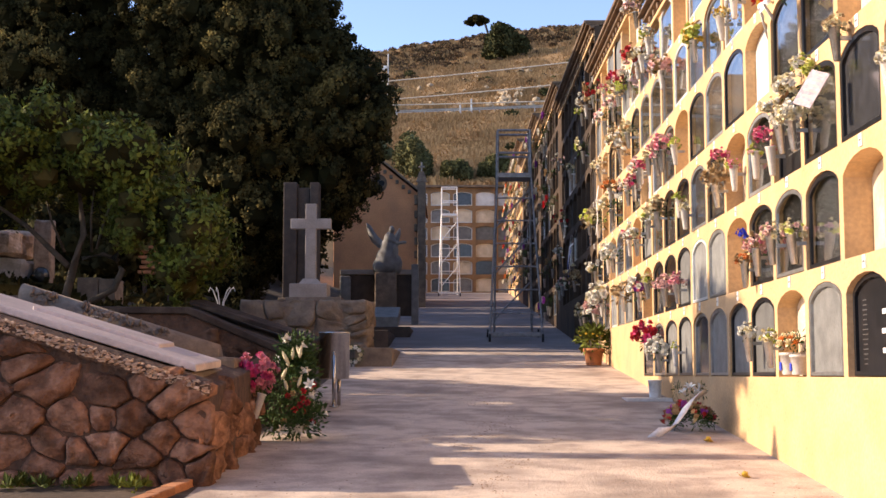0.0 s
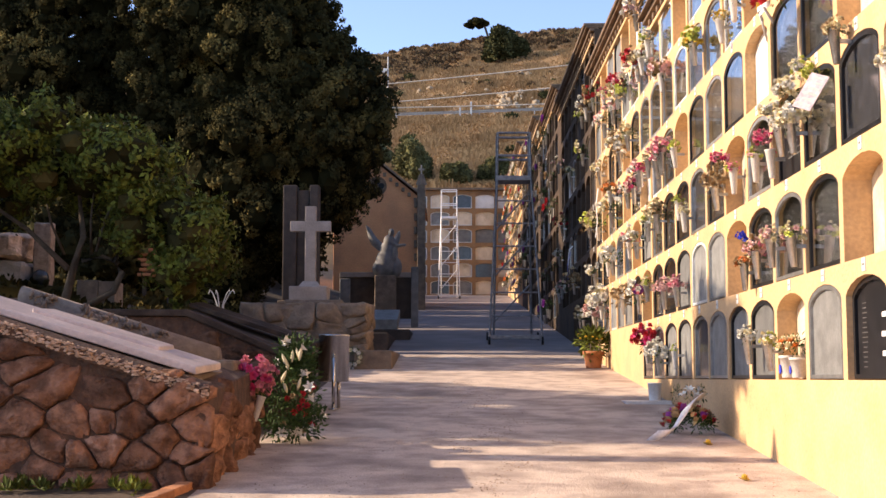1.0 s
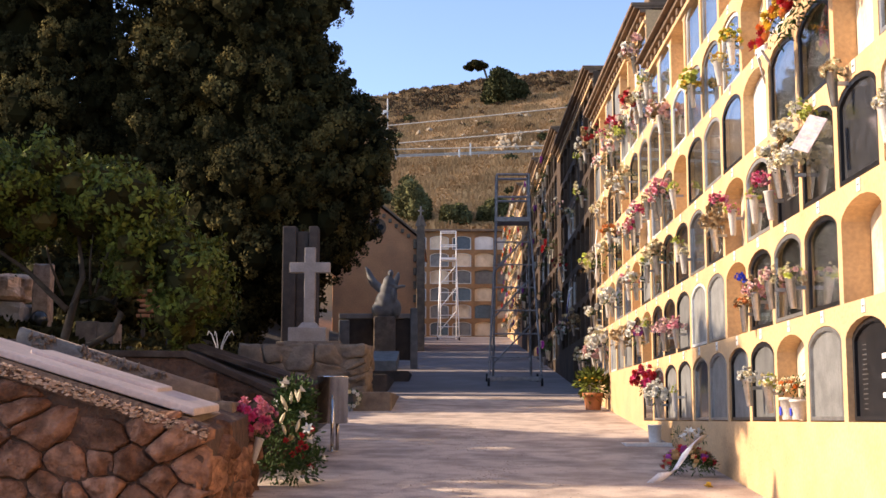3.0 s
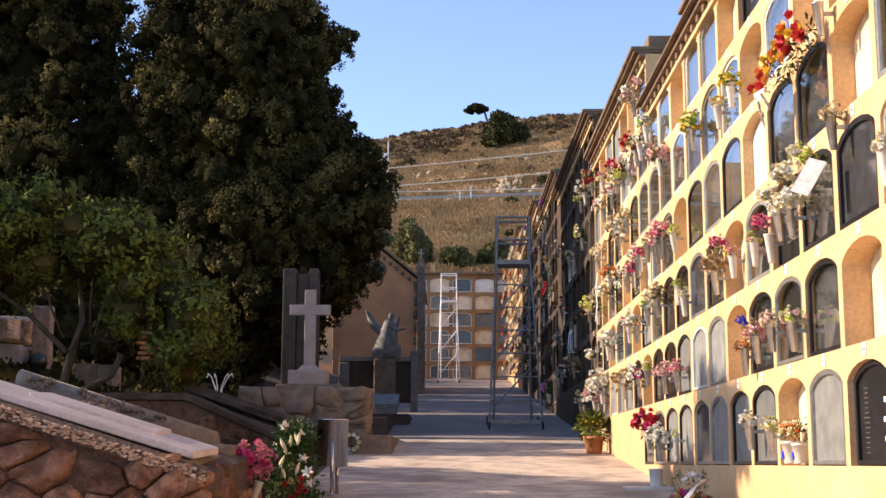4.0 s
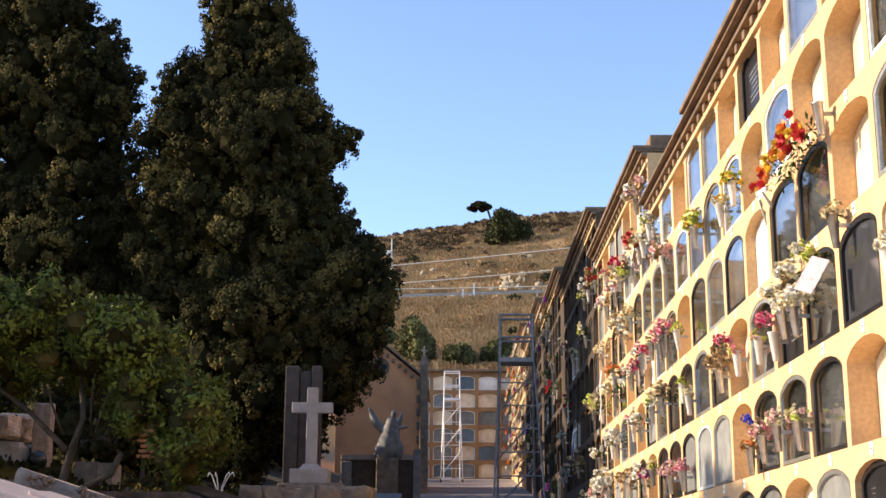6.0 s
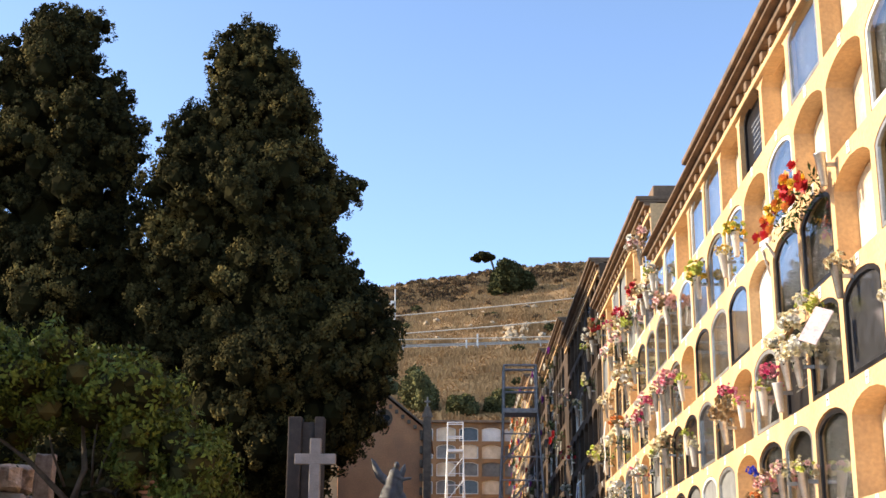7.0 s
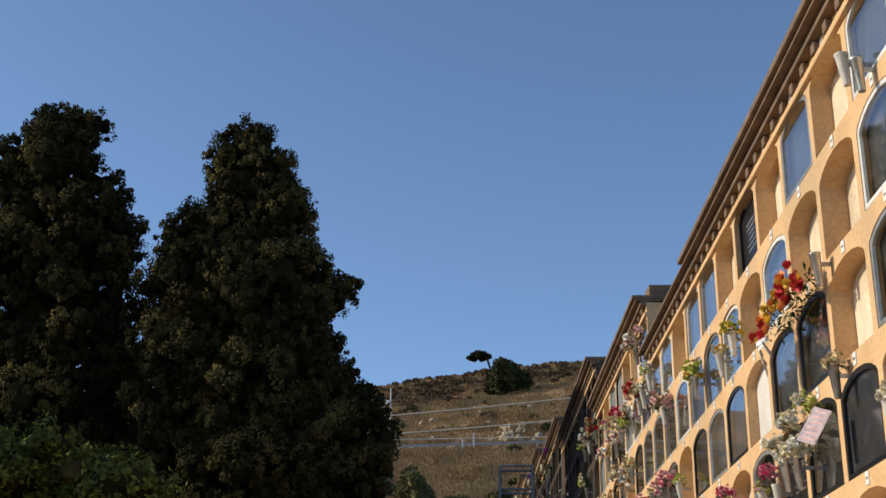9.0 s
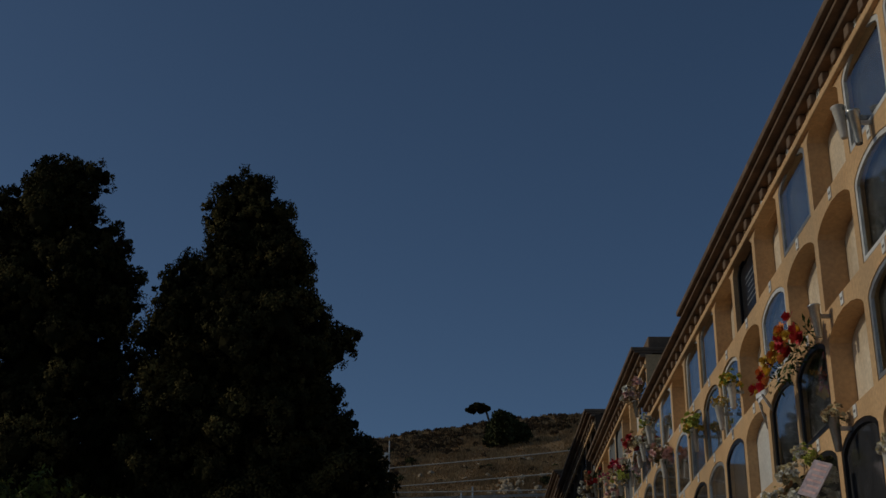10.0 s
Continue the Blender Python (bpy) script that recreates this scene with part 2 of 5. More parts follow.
def glass_mat():
    m = bpy.data.materials.new("pane_glass")
    m.use_nodes = True
    p = m.node_tree.nodes["Principled BSDF"]
    p.inputs["Base Color"].default_value = (.92, .95, .95, 1)
    p.inputs["Roughness"].default_value, p.inputs["IOR"].default_value = .02, 1.5
    p.inputs["Transmission Weight"].default_value = 1
    return m


M["glass"] = glass_mat()


def extr(pts, x0, x1):
    """A flat outline in (y, z), drawn out from x0 to x1: vertices and faces."""
    n = len(pts)
    v = [(x0, *p) for p in pts] + [(x1, *p) for p in pts]
    f = [tuple(range(n - 1, -1, -1)), tuple(range(n, 2 * n))]
    f += [(i, (i + 1) % n, n + (i + 1) % n, n + i) for i in range(n)]
    return v, f


def ring(outer, inner, x0, x1):
    n = len(outer)
    v = [(x, *p) for x in (x0, x1) for o in (outer, inner) for p in o]
    f = []
    for i in range(n):
        j = (i + 1) % n
        a, b, c, d = i, n + i, 2 * n + i, 3 * n + i
        a2, b2, c2, d2 = j, n + j, 2 * n + j, 3 * n + j
        f += [(a, a2, b2, b), (c, d, d2, c2), (a, c, c2, a2), (b, b2, d2, d)]
    return v, f


# meshes that all tombs share: slab, frame, pane, written lines
def shared(name, vf, material, smooth=False):
    me = bpy.data.meshes.new(name)
    me.from_pydata(vf[0], [], vf[1])
    bm = bmesh.new()
    bm.from_mesh(me)
    bmesh.ops.recalc_face_normals(bm, faces=bm.faces)
    bm.to_mesh(me)
    bm.free()
    me.materials.append(material)
    me.update()
    if smooth:
        me.polygons.foreach_set("use_smooth", [True] * len(me.polygons))
    return me


A1 = [(u, v + .01) for u, v in arch(.872, .70, .122)]
A2 = [(u * .91, .04 + v * .91) for u, v in arch(.872, .70, .122)]
TOMB = {}
for key, mname in (("G", "greystone"), ("D", "dark"), ("B", "black"), ("W", "white_marble"), ("R", "recess"), ("O", "shade_slab")):
    TOMB[key] = shared("slab", extr(A1, 0, .03), M[mname])
FRAME = {k: shared("frame", ring(A1, A2, -.025, .0), M[k2]) for k, k2 in (("s", "frame_steel"), ("w", "white_marble"), ("d", "black"), ("o", "shade_frame"))}
PANE = shared("pane", extr([(u * 1.01, v) for u, v in A2], -.014, -.009), M["glass"])


def lines_mesh(rows, wide, y_mid, z_top, step, h, seed):
    rng = random.Random(seed)
    v, f = [], []
    for i in range(rows):
        w = wide * rng.uniform(.55, 1)
        z = z_top - i * step
        b = len(v)
        v += [(-.004, y_mid - w / 2, z), (-.004, y_mid + w / 2, z), (-.004, y_mid + w / 2, z + h), (-.004, y_mid - w / 2, z + h)]
        f.append((b, b + 1, b + 2, b + 3))
    return v, f


LINES = [shared("inscription", lines_mesh(6, .42, 0, .47, .055, .012, 2), M["frame_steel"]), shared("inscription", lines_mesh(3, .22, -.12, .42, .13, .035, 3), M["letter"]),
         shared("inscription", lines_mesh(14, .13, .24, .53, .034, .006, 4), M["frame_steel"])]
TXT = {"G": "grey stone niche slab in an arched opening", "D": "dark polished granite niche slab", "B": "black granite niche slab with pale lettering",
       "W": "white marble niche slab", "O": "stone slab in an arched niche, shade in its dark colour", "R": "plain plastered closing of an empty niche", "L": "glazed niche with a steel frame and flowers behind", "S": "glazed niche whose pane mirrors the sky"}


def kid(name, me, parent, loc=(0, 0, 0), rot=None, scale=1.0, label=""):
    o = new(name, me)
    o.parent, o.location = parent, loc
    if rot:
        o.rotation_euler = rot
    if scale != 1.0:
        o.scale = (scale,) * 3 if isinstance(scale, float) else scale
    if label:
        o["label"] = label
    return o


def niche_tomb(y, z, kind, rng, x=WX, turn=0.0, at=None):
    t = empty("niche_tomb", x, y, z, TXT[kind], "niche tomb", "tombs in the niche walls")
    if at:
        t.location, t.rotation_euler = at, (0, 0, turn)
    deep = {"R": rng.choice((.17, .18, .21)), "W": .10, "O": rng.choice((.05, .09, .14)), "G": rng.choice((.027, .03, .045)), "D": rng.choice((.03, .045)), "B": .07, "L": .075, "S": .075}[kind]
    pane_at = rng.choice((.027, .03, .045))
    back = {"L": rng.choice("DDDB"), "S": "D"}.get(kind, kind)
    kid("slab", TOMB[back], t, (deep, 0, 0))
    if kind in "LS":
        kid("frame", FRAME[rng.choice("sdd") if kind == "L" else rng.choice("wws")], t, (pane_at, 0, 0))
        g = kid("pane", PANE, t, (pane_at, 0, 0))
        g.visible_shadow = False
    elif kind == "O":
        kid("frame", FRAME["o"], t, (deep, 0, 0))
    elif kind in "GDB":
        kid("frame", FRAME["d" if kind == "B" else rng.choice("ssdw")], t, (deep, 0, 0))
        if kind == "B" or rng.random() < .03:
            tagged(kid("inscription", LINES[2 if kind == "B" and z < 2 and 8 < y < 9.6 else 0], t, (deep, 0, 0)), kind="stuff")
            if kind == "B" and z < 2 and 8 < y < 9.6:
                tagged(kid("inscription", LINES[1], t, (deep - .001, -.08, 0)), kind="stuff")
    return t


TILE = shared("number_tile", extr([(-.035, -.045), (.035, -.045), (.035, .045), (-.035, .045)], -.008, .002), M["letter"])
TILE_BAR = shared("number_bar", extr([(-.02, -.008), (.02, -.008), (.02, .008), (-.02, .008)], -.0105, -.007), M["greystone"])

KINDS = ["BGRGGGDGGDD", "RLLLRGGGLLL", "DLBLRLDLLLG", "RLLWLLLRLDG", "RRSRSSDSLSG", "RSRBRSSRSSR"]
rng = random.Random(11)
walls = {o.name: o for o in scene.objects if o.name.startswith("wall_east")}
for nm, spots in SPOTS.items():
    for r, k, y, z in spots:
        if nm == "wall_east_1":
            if y < 7.5:
                kind = "G"
            else:
                kind = KINDS[r][min(10, max(0, k))] if k >= 0 else "GRLLSS"[r]
        else:
            # walls 3 to 5 mostly take kind O, slabs coloured for shade
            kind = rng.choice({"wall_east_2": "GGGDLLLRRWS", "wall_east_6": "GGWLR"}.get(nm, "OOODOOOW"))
        niche_tomb(y, z, kind, rng)
        if y < 26:
            q = kid("number_tile", TILE, walls[nm], (WX, y, z + OPEN_H + .068))
            kid("number_bar", TILE_BAR, q)

# ---- flowers
def blossom_mesh(name, petals, ringsn, material, open_=1.0, r=1.0):
    v, f = [(0, 0, 0)], []
    for k in range(ringsn):
        up = (.25 + .75 * k / max(1, ringsn - 1)) if ringsn > 1 else .45
        for i in range(petals):
            a = 2 * math.pi * (i + .5 * k) / petals
            ca, sa = math.cos(a), math.sin(a)
            L = r * (1 - .22 * k) * open_
            w = .62 * r * math.sin(math.pi / petals) * 2 * (1 - .1 * k)
            b = len(v)
            for d, ww, h in ((.55, 1, .30 * up * 1.4), (1.0, .55, .55 * up * 1.5)):
                rad = L * d * (1 - .35 * up * d)
                for s in (-.5, .5):
                    v.append((rad * ca - s * ww * w * sa, rad * sa + s * ww * w * ca, r * h))
            f += [(0, b, b + 1), (b, b + 2, b + 3, b + 1)]
    return shared(name, (v, f), material)


BLOOM = {k: blossom_mesh("blossom", 6, 3, m) for k, m in PET.items()}
def lily_mesh():
    """A trumpet of six narrow petals that bend outwards."""
    v, f = [(0, 0, 0)], []
    for i in range(6):
        a = math.pi / 3 * i
        b = len(v)
        for rad, h, w in ((.22, .7, .2), (.55, 1.15, .24), (1.0, 1.2, .04)):
            for s in (-1, 1):
                v.append((rad * math.cos(a) - s * w * math.sin(a), rad * math.sin(a) + s * w * math.cos(a), h))
        f += [(0, b, b + 1), (b, b + 2, b + 3, b + 1), (b + 2, b + 4, b + 5, b + 3)]
    return shared("lily_blossom", (v, f), PET["white"])


LILY = lily_mesh()


def leaf_mesh(name, n, R, L, seed, material, up=.4, flat=1.0):
    """A tuft of n loose pointed leaves, each of two faces folded along its rib."""
    rg = np.random.default_rng(seed)
    v, f = [], []
    for i in range(n):
        d = rg.normal(size=3)
        d[2] = d[2] * flat + up
        d /= np.linalg.norm(d)
        c = d * R * rg.uniform(.2, .9)
        u = d + rg.normal(0, .35, 3)
        u /= np.linalg.norm(u)
        s = np.cross(u, rg.normal(size=3))
        s /= np.linalg.norm(s)
        ln = L * rg.uniform(.6, 1.3)
        nrm = np.cross(u, s)
        b = len(v)
        v += [tuple(c), tuple(c + u * ln * .5 + s * ln * .17 + nrm * ln * .05), tuple(c + u * ln), tuple(c + u * ln * .5 - s * ln * .17 + nrm * ln * .05)]
        f += [(b, b + 1, b + 2), (b, b + 2, b + 3)]
    return shared(name, (v, f), material)


TUFT = [leaf_mesh("leaves", 60, .13, .06, s, M["fol"]) for s in (1, 2, 3)]
DRYTUFT = leaf_mesh("dried_stems", 90, .17, .08, 4, M["dry"])


def lathe(name, prof, material, n=14):
    v = [(r * math.cos(2 * math.pi * i / n), r * math.sin(2 * math.pi * i / n), z) for r, z in prof for i in range(n)]
    f = [(k * n + i, k * n + (i + 1) % n, (k + 1) * n + (i + 1) % n, (k + 1) * n + i) for k in range(len(prof) - 1) for i in range(n)]
    f.append(tuple(range(n - 1, -1, -1)))
    return shared(name, (v, f), material, True)


CONE = [(.022, 0), (.026, .01), (.043, .235), (.05, .245), (.047, .25), (.039, .235), (.022, .03)]
VASE = {"steel": lathe("vase", CONE, M["vase_steel"]), "white": lathe("vase", CONE, M["vase_white"])}
HOLDER = shared("wall_bracket", extr([(-.008, .15), (.008, .15), (.008, .18), (-.008, .18)], .0, .11), M["frame_steel"])


def bouquet(y, z, cols, size=.2, n=10, vase="steel", x=WX - .10, dry=False, seed=0, tall=.20, loc=None):
    """A cone vase on a bracket with a bunch of flowers whose middle lies at height z."""
    rg = random.Random(seed * 31 + int(y * 100))
    words = " and ".join(list(dict.fromkeys({"hot": "deep pink", "palepink": "pale pink", "dry": "dried brown"}.get(c, c) for c in cols))[:2])
    t = empty("flower_vase", x, y, z, f"{words} flowers in a {'white' if vase == 'white' else 'steel'} cone vase", "flowers", "flower vases on the niche wall")
    if loc:
        t.location = loc
    if vase:
        kid("vase", VASE[vase], t, (0, 0, -size * .55 - tall), (radians(rg.uniform(-4, 4)), radians(rg.uniform(-7, -1)), 0))
        kid("wall_bracket", HOLDER, t, (0, 0, -size * .55 - tall))
    kid("leaves", DRYTUFT if dry else TUFT[rg.randrange(3)], t, (0, 0, -size * .2), (0, 0, rg.uniform(0, 6)), size / .2)
    for i in range(int(n * 1.8)):
        a, u = rg.uniform(0, 6.28), rg.random()
        d = Vector((math.cos(a) * math.sqrt(1 - u * u) - .45, math.sin(a) * math.sqrt(1 - u * u), u * 1.1 - .35)).normalized()
        q = d.to_track_quat("Z", "Y").to_euler()
        kid("blossom", BLOOM[rg.choice(cols)], t, d * size * rg.uniform(.5, .95), q, size * rg.uniform(.20, .30))
    return t


ROSES = [
    (11.84, 1.98, ("white", "cream", "white"), 0.08, 13, "steel"), (11.06, 1.91, ("white", "lime", "cream"), 0.07, 12, "steel"), (16.96, 1.93, ("white",), 0.14, 14, "steel"), (17.94, 2.12, ("red", "hot"), 0.17, 15, "steel"),
    (15.74, 1.94, ("white", "lime"), 0.05, 9, "white"), (23.34, 3.0, ("cream", "white"), 0.22, 15, "white"), (24.48, 2.83, ("white", "palepink"), 0.17, 13, "white"), (11.99, 2.9, ("blue",), 0.05, 10, ""),
    (11.94, 2.65, ("orange", "dry"), 0.07, 11, "steel"), (11.44, 2.74, ("palepink", "dry", "pink"), 0.1, 14, "steel"), (10.91, 2.78, ("palepink", "cream"), 0.08, 13, "steel"), (10.23, 2.73, ("lime", "cream", "palepink"), 0.08, 14, "steel"),
    (16.43, 2.74, ("palepink",), 0.11, 12, "steel"), (15.51, 2.71, ("palepink", "pink"), 0.09, 12, "steel"), (17.86, 2.9, ("cream", "lime"), 0.08, 10, "steel"), (18.63, 2.83, ("pink", "purple"), 0.09, 11, "steel"),
    (11.19, 3.67, ("hot", "pink"), 0.07, 12, ""), (11.42, 3.57, ("lime", "palepink"), 0.06, 11, "white"), (10.84, 3.49, ("hot",), 0.03, 9, "white"), (12.88, 3.78, ("hot", "pink"), 0.08, 12, ""),
    (12.31, 3.59, ("pink", "lime"), 0.06, 11, "white"), (16.43, 4.52, ("palepink", "pink"), 0.14, 14, "steel"), (15.5, 4.37, ("lime",), 0.07, 10, "white"), (16.9, 4.46, ("pink", "palepink"), 0.08, 11, "steel"),
    (18.35, 4.56, ("hot", "pink"), 0.08, 10, "steel"), (19.06, 4.44, ("hot", "palepink"), 0.11, 12, "steel"), (21.96, 4.81, ("orange", "dry"), 0.12, 11, "white"), (16.87, 3.77, ("cream", "dry"), 0.13, 13, "steel"),
    (15.33, 3.7, ("lime",), 0.06, 10, "white"), (14.96, 3.52, ("cream",), 0.06, 10, "white"), (10.14, 3.64, ("white", "cream"), 0.11, 17, "steel"), (10.24, 3.89, ("white", "cream"), 0.1, 16, ""),
    (9.89, 3.98, ("white", "cream", "lime"), 0.07, 13, ""), (10.81, 3.84, ("white", "cream"), 0.08, 13, ""), (10.5, 3.65, ("white",), 0.07, 13, "steel"), (9.58, 3.87, ("lime",), 0.06, 12, ""),
    (7.89, 3.55, ("white", "cream"), 0.07, 14, "white"), (20.87, 6.42, ("red", "hot"), 0.14, 12, "white"), (22.62, 6.62, ("hot", "cream"), 0.1, 10, "white"), (16.41, 5.55, ("dry", "palepink"), 0.14, 14, "white"),
    (21.18, 5.56, ("dry", "cream"), 0.1, 10, "steel"), (20.33, 6.13, ("lime",), 0.08, 10, ""), (12.15, 5.25, ("yellow", "lime"), 0.09, 13, "white"), (12.72, 5.18, ("cream", "yellow"), 0.08, 12, "white"),
    (14.16, 5.34, ("yellow", "lime"), 0.12, 14, "steel"), (17.49, 6.25, ("white", "lime"), 0.11, 12, "white"), (18.07, 6.14, ("white", "cream"), 0.11, 12, "white"), (8.95, 4.04, ("cream", "dry"), 0.07, 13, "steel"),
    (9.12, 4.9, ("palepink",), 0.02, 8, "steel"), (8.03, 5.99, ("white",), 0.03, 10, "white"), (7.75, 5.8, ("palepink", "white"), 0.03, 10, "steel"),
]
for i, (y, z, cols, size, n, v) in enumerate(ROSES):
    bouquet(y, z, cols, size * 1.36, n + 8, v, seed=i)
bouquet(13.12, 3.60, ("dry",), .19, 12, "steel", dry=True, seed=77)
# a hanging spray of red and yellow roses with a white bow
sp = empty("rose_spray", WX - .12, 9.88, 4.77, "hanging spray of red and yellow roses with a white bow", "flowers")
rg = random.Random(6)
for i in range(40):
    f = i / 39
    c = Vector((-.05 - .10 * rg.random(), .62 - f * 1.24 + rg.uniform(-.13, .13), -.05 + f * .10 + rg.uniform(-.10, .10)))
    kid("rose", BLOOM[rg.choice(("red", "red", "yellow", "yellow", "orange"))], sp, c, (rg.uniform(-.5, .5), -1.2 + rg.uniform(-.5, .5), 0), rg.uniform(.055, .08))
for i in range(5):
    kid("leaves", TUFT[i % 3], sp, (0, .5 - .25 * i, -.05 + .025 * i), (i, 0, i), .9)


def ribbon(name, pts, width, material, parent, side=(0, 1, 0)):
    s = Vector(side) * width / 2
    v = [tuple(Vector(p) + k * s) for p in pts for k in (-1, 1)]
    f = [(2 * i, 2 * i + 1, 2 * i + 3, 2 * i + 2) for i in range(len(pts) - 1)]
    o = mesh_ob(name, v, f, material, parent, True)
    m = o.modifiers.new("thick", "SOLIDIFY")
    m.thickness = .006
    return o


M["satin"] = mat("white_satin", (.82, .80, .78), (.68, .66, .66), 12, .4, .05, 40)
for k, (dy, dz) in enumerate(((.16, -.12), (-.14, -.2), (.05, -.3))):
    ribbon("bow", [(-.12, .34, -.16), (-.2, .34 + dy * .6, -.16 + dz * .3), (-.14, .34 + dy, -.16 + dz)], .1, M["satin"], sp, (.2, .7, .6))
# card tucked into the white flowers
cd = empty("message_card", WX - .24, 9.12, 3.63, "pale pink-edged message card tucked among white flowers", "card")
bm = bmesh.new()
box(bm, -.004, .004, -.085, .085, -.13, .13, .002)
part("sheet", bm, mat("card_stock", (.56, .46, .47), (.36, .28, .31), 22, .5, 0, 40), cd)
bm = bmesh.new()
for i in range(6):
    box(bm, -.0065, -.004, -.065, .04 + .02 * (i % 2), .095 - .04 * i, .11 - .04 * i)
tagged(part("writing", bm, PET["palepink"], cd), kind="stuff")
cd.rotation_euler, cd.scale = (radians(24), radians(20), radians(52)), (1, .9, 1.1)
# pale flower pots standing in the plastered niche
for k, (dy, s) in enumerate(((10.95, .85), (10.66, .75))):
    pt = empty("flower_pot", WX + .03, dy, 1.6, "white pot with blue motif and orange flowers in a niche", "flower pot", "pots in the niche")
    kid("pot", lathe("pot", [(.07, 0), (.075, .01), (.095, .19), (.105, .19), (.105, .22), (.09, .22), (.085, .18)], M["vase_white"]), pt, scale=s)
    kid("motif", shared("motif", extr([(-.03, .06), (.0, .04), (.03, .07), (.02, .13), (-.02, .12)], -.1, -.088), PET["blue"]), pt, (.003, 0, 0), scale=s)
    kid("leaves", TUFT[k], pt, (0, 0, .27), None, .75)
    for i in range(5):
        kid("blossom", BLOOM["orange" if i % 2 else "cream"], pt, (-.09 + .03 * i % 2, -.09 + .045 * i, .25 + .03 * (i % 3)), (0, -.8, 0), .055)
# flowers in the glazed niches
for nm, spots in SPOTS.items():
    if nm not in ("wall_east_1", "wall_east_2", "wall_east_3"):
        continue
    for r, k, y, z in spots:
        if y > 8 and y > (16.5 if nm == "wall_east_1" else 8) and rng.random() < (.2 if nm == "wall_east_1" else .4 if nm == "wall_east_2" else .34):
            c = rng.choice((("white", "cream"), ("white",), ("palepink", "white"), ("cream", "lime"), ("pink", "white"), ("red", "dry"), ("dry", "cream")))
            bouquet(y + rng.uniform(-.25, .25), z + rng.uniform(.34, .5), c, rng.uniform(.12, .2) if nm == "wall_east_1" else rng.uniform(.17, .26), 8 if nm != "wall_east_3" else 6,
                    rng.choice(("steel", "white", "steel")), x=WX - .1, seed=k, dry=rng.random() < .25)
FARCOLS = ["white", "cream", "palepink", "red", "dry", "purple", "orange", "white"]
for nm in ("wall_east_4", "wall_east_5", "wall_east_6"):
    for r, k, y, z in SPOTS[nm]:
        if rng.random() < (.7 if nm == "wall_east_6" else .36):
            # dull flower colours on walls 4 and 5 stand in for their shade
            c = rng.choice(FARCOLS if nm == "wall_east_6" else ["dry", "purple", "red", "white", "dry"])
            t = empty("flower_vase", WX - .13, y + rng.uniform(-.2, .2), z + rng.uniform(.3, .5), "small bunch of flowers in a vase on the niche wall", "flowers", "flower vases on the niche wall")
            kid("vase", VASE["steel"], t, (0, 0, -.38))
            kid("leaves", TUFT[0], t, (0, 0, 0), (0, 0, k), 1.2)
            for i in range(4):
                kid("blossom", BLOOM[c], t, (-.14, -.12 + .08 * i, .05 * (i % 3)), (0, -1.2, 0), .085)

# ---- things at the foot of the niche wall
pot = empty("planter", 2.52, 23.2, street(23.2), "square-rimmed terracotta planter with yellow-green bush", "planter")
kid("pot", lathe("pot", [(.13, 0), (.135, .01), (.17, .24), (.19, .24), (.19, .30), (.165, .30), (.16, .22)], M["terracotta"], 20), pot)
for i in range(4):
    kid("leaves", leaf_mesh("leaves", 120, .34, .13, 20 + i, M["leaf"], .7), pot, (.05 * math.cos(i * 1.6), .05 * math.sin(i * 1.6), .42), (0, 0, i), 1.0)
for i in range(12):
    kid("blossom", BLOOM["yellow"], pot, (.22 * math.cos(i * 2.4) - .05, .22 * math.sin(i * 2.4), .5 + .02 * (i % 5)), None, .04)
bk = empty("bucket", 2.6, 16.75, street(16.75) + .025, "white plastic bucket on a low stone slab", "bucket")
M["plastic"] = mat("white_plastic", (.80, .79, .76), (.7, .69, .66), 5, .4, .02, 50)
kid("body", lathe("body", [(.09, 0), (.095, .01), (.115, .27), (.122, .27), (.122, .29), (.11, .29), (.085, .02)], M["plastic"], 18), bk, scale=.78)
bm = bmesh.new()
box(bm, 2.2, 2.78, 16.5, 17.0, street(16.5) - .04, street(16.75) + .024, .008)
tagged(part("stone_slab", bm, M["white_marble"]), "thin pale stone slab lying on the lane", "slab")
wr = empty("funeral_wreath", 2.42, 13.3, street(13.3), "funeral wreath of dark red and white flowers lying against the wall", "wreath")
rg = random.Random(9)
for i in range(46):
    a, u = rg.uniform(0, 6.28), rg.random() ** .5
    c = Vector((.27 * u * math.cos(a), .30 * u * math.sin(a), .04 + .21 * math.sqrt(max(0, 1 - u * u))))
    if i < 30:
        kid("leaves", TUFT[i % 3], wr, c * .8, (0, 0, a), .6)
    for j in range(2):
        kid("blossom", BLOOM[rg.choice(("red", "red", "dry", "dry", "red", "purple", "cream"))], wr, c + Vector((-.03, rg.uniform(-.06, .06), rg.uniform(0, .05))), (rg.uniform(-.2, .9), -.7, a), rg.uniform(.035, .055))
for i in range(4):
    kid("lily_blossom", LILY, wr, (-.06 + .05 * i, -.1 + .06 * i, .36 + .05 * (i % 2)), (.2, -.5, i), .06)
for i in range(3):
    kid("leaves", TUFT[i], wr, (-.12 + .13 * i, .1, .40), (0, 0, i), (.4, .4, .85))
ribbon("sash", [(.10, -.10, .36), (.02, -.24, .37), (-.08, -.34, .29), (-.17, -.40, .16), (-.26, -.43, .05), (-.34, -.45, .015), (-.46, -.46, .010)], .17, M["satin"], wr, (.75, .1, .6))

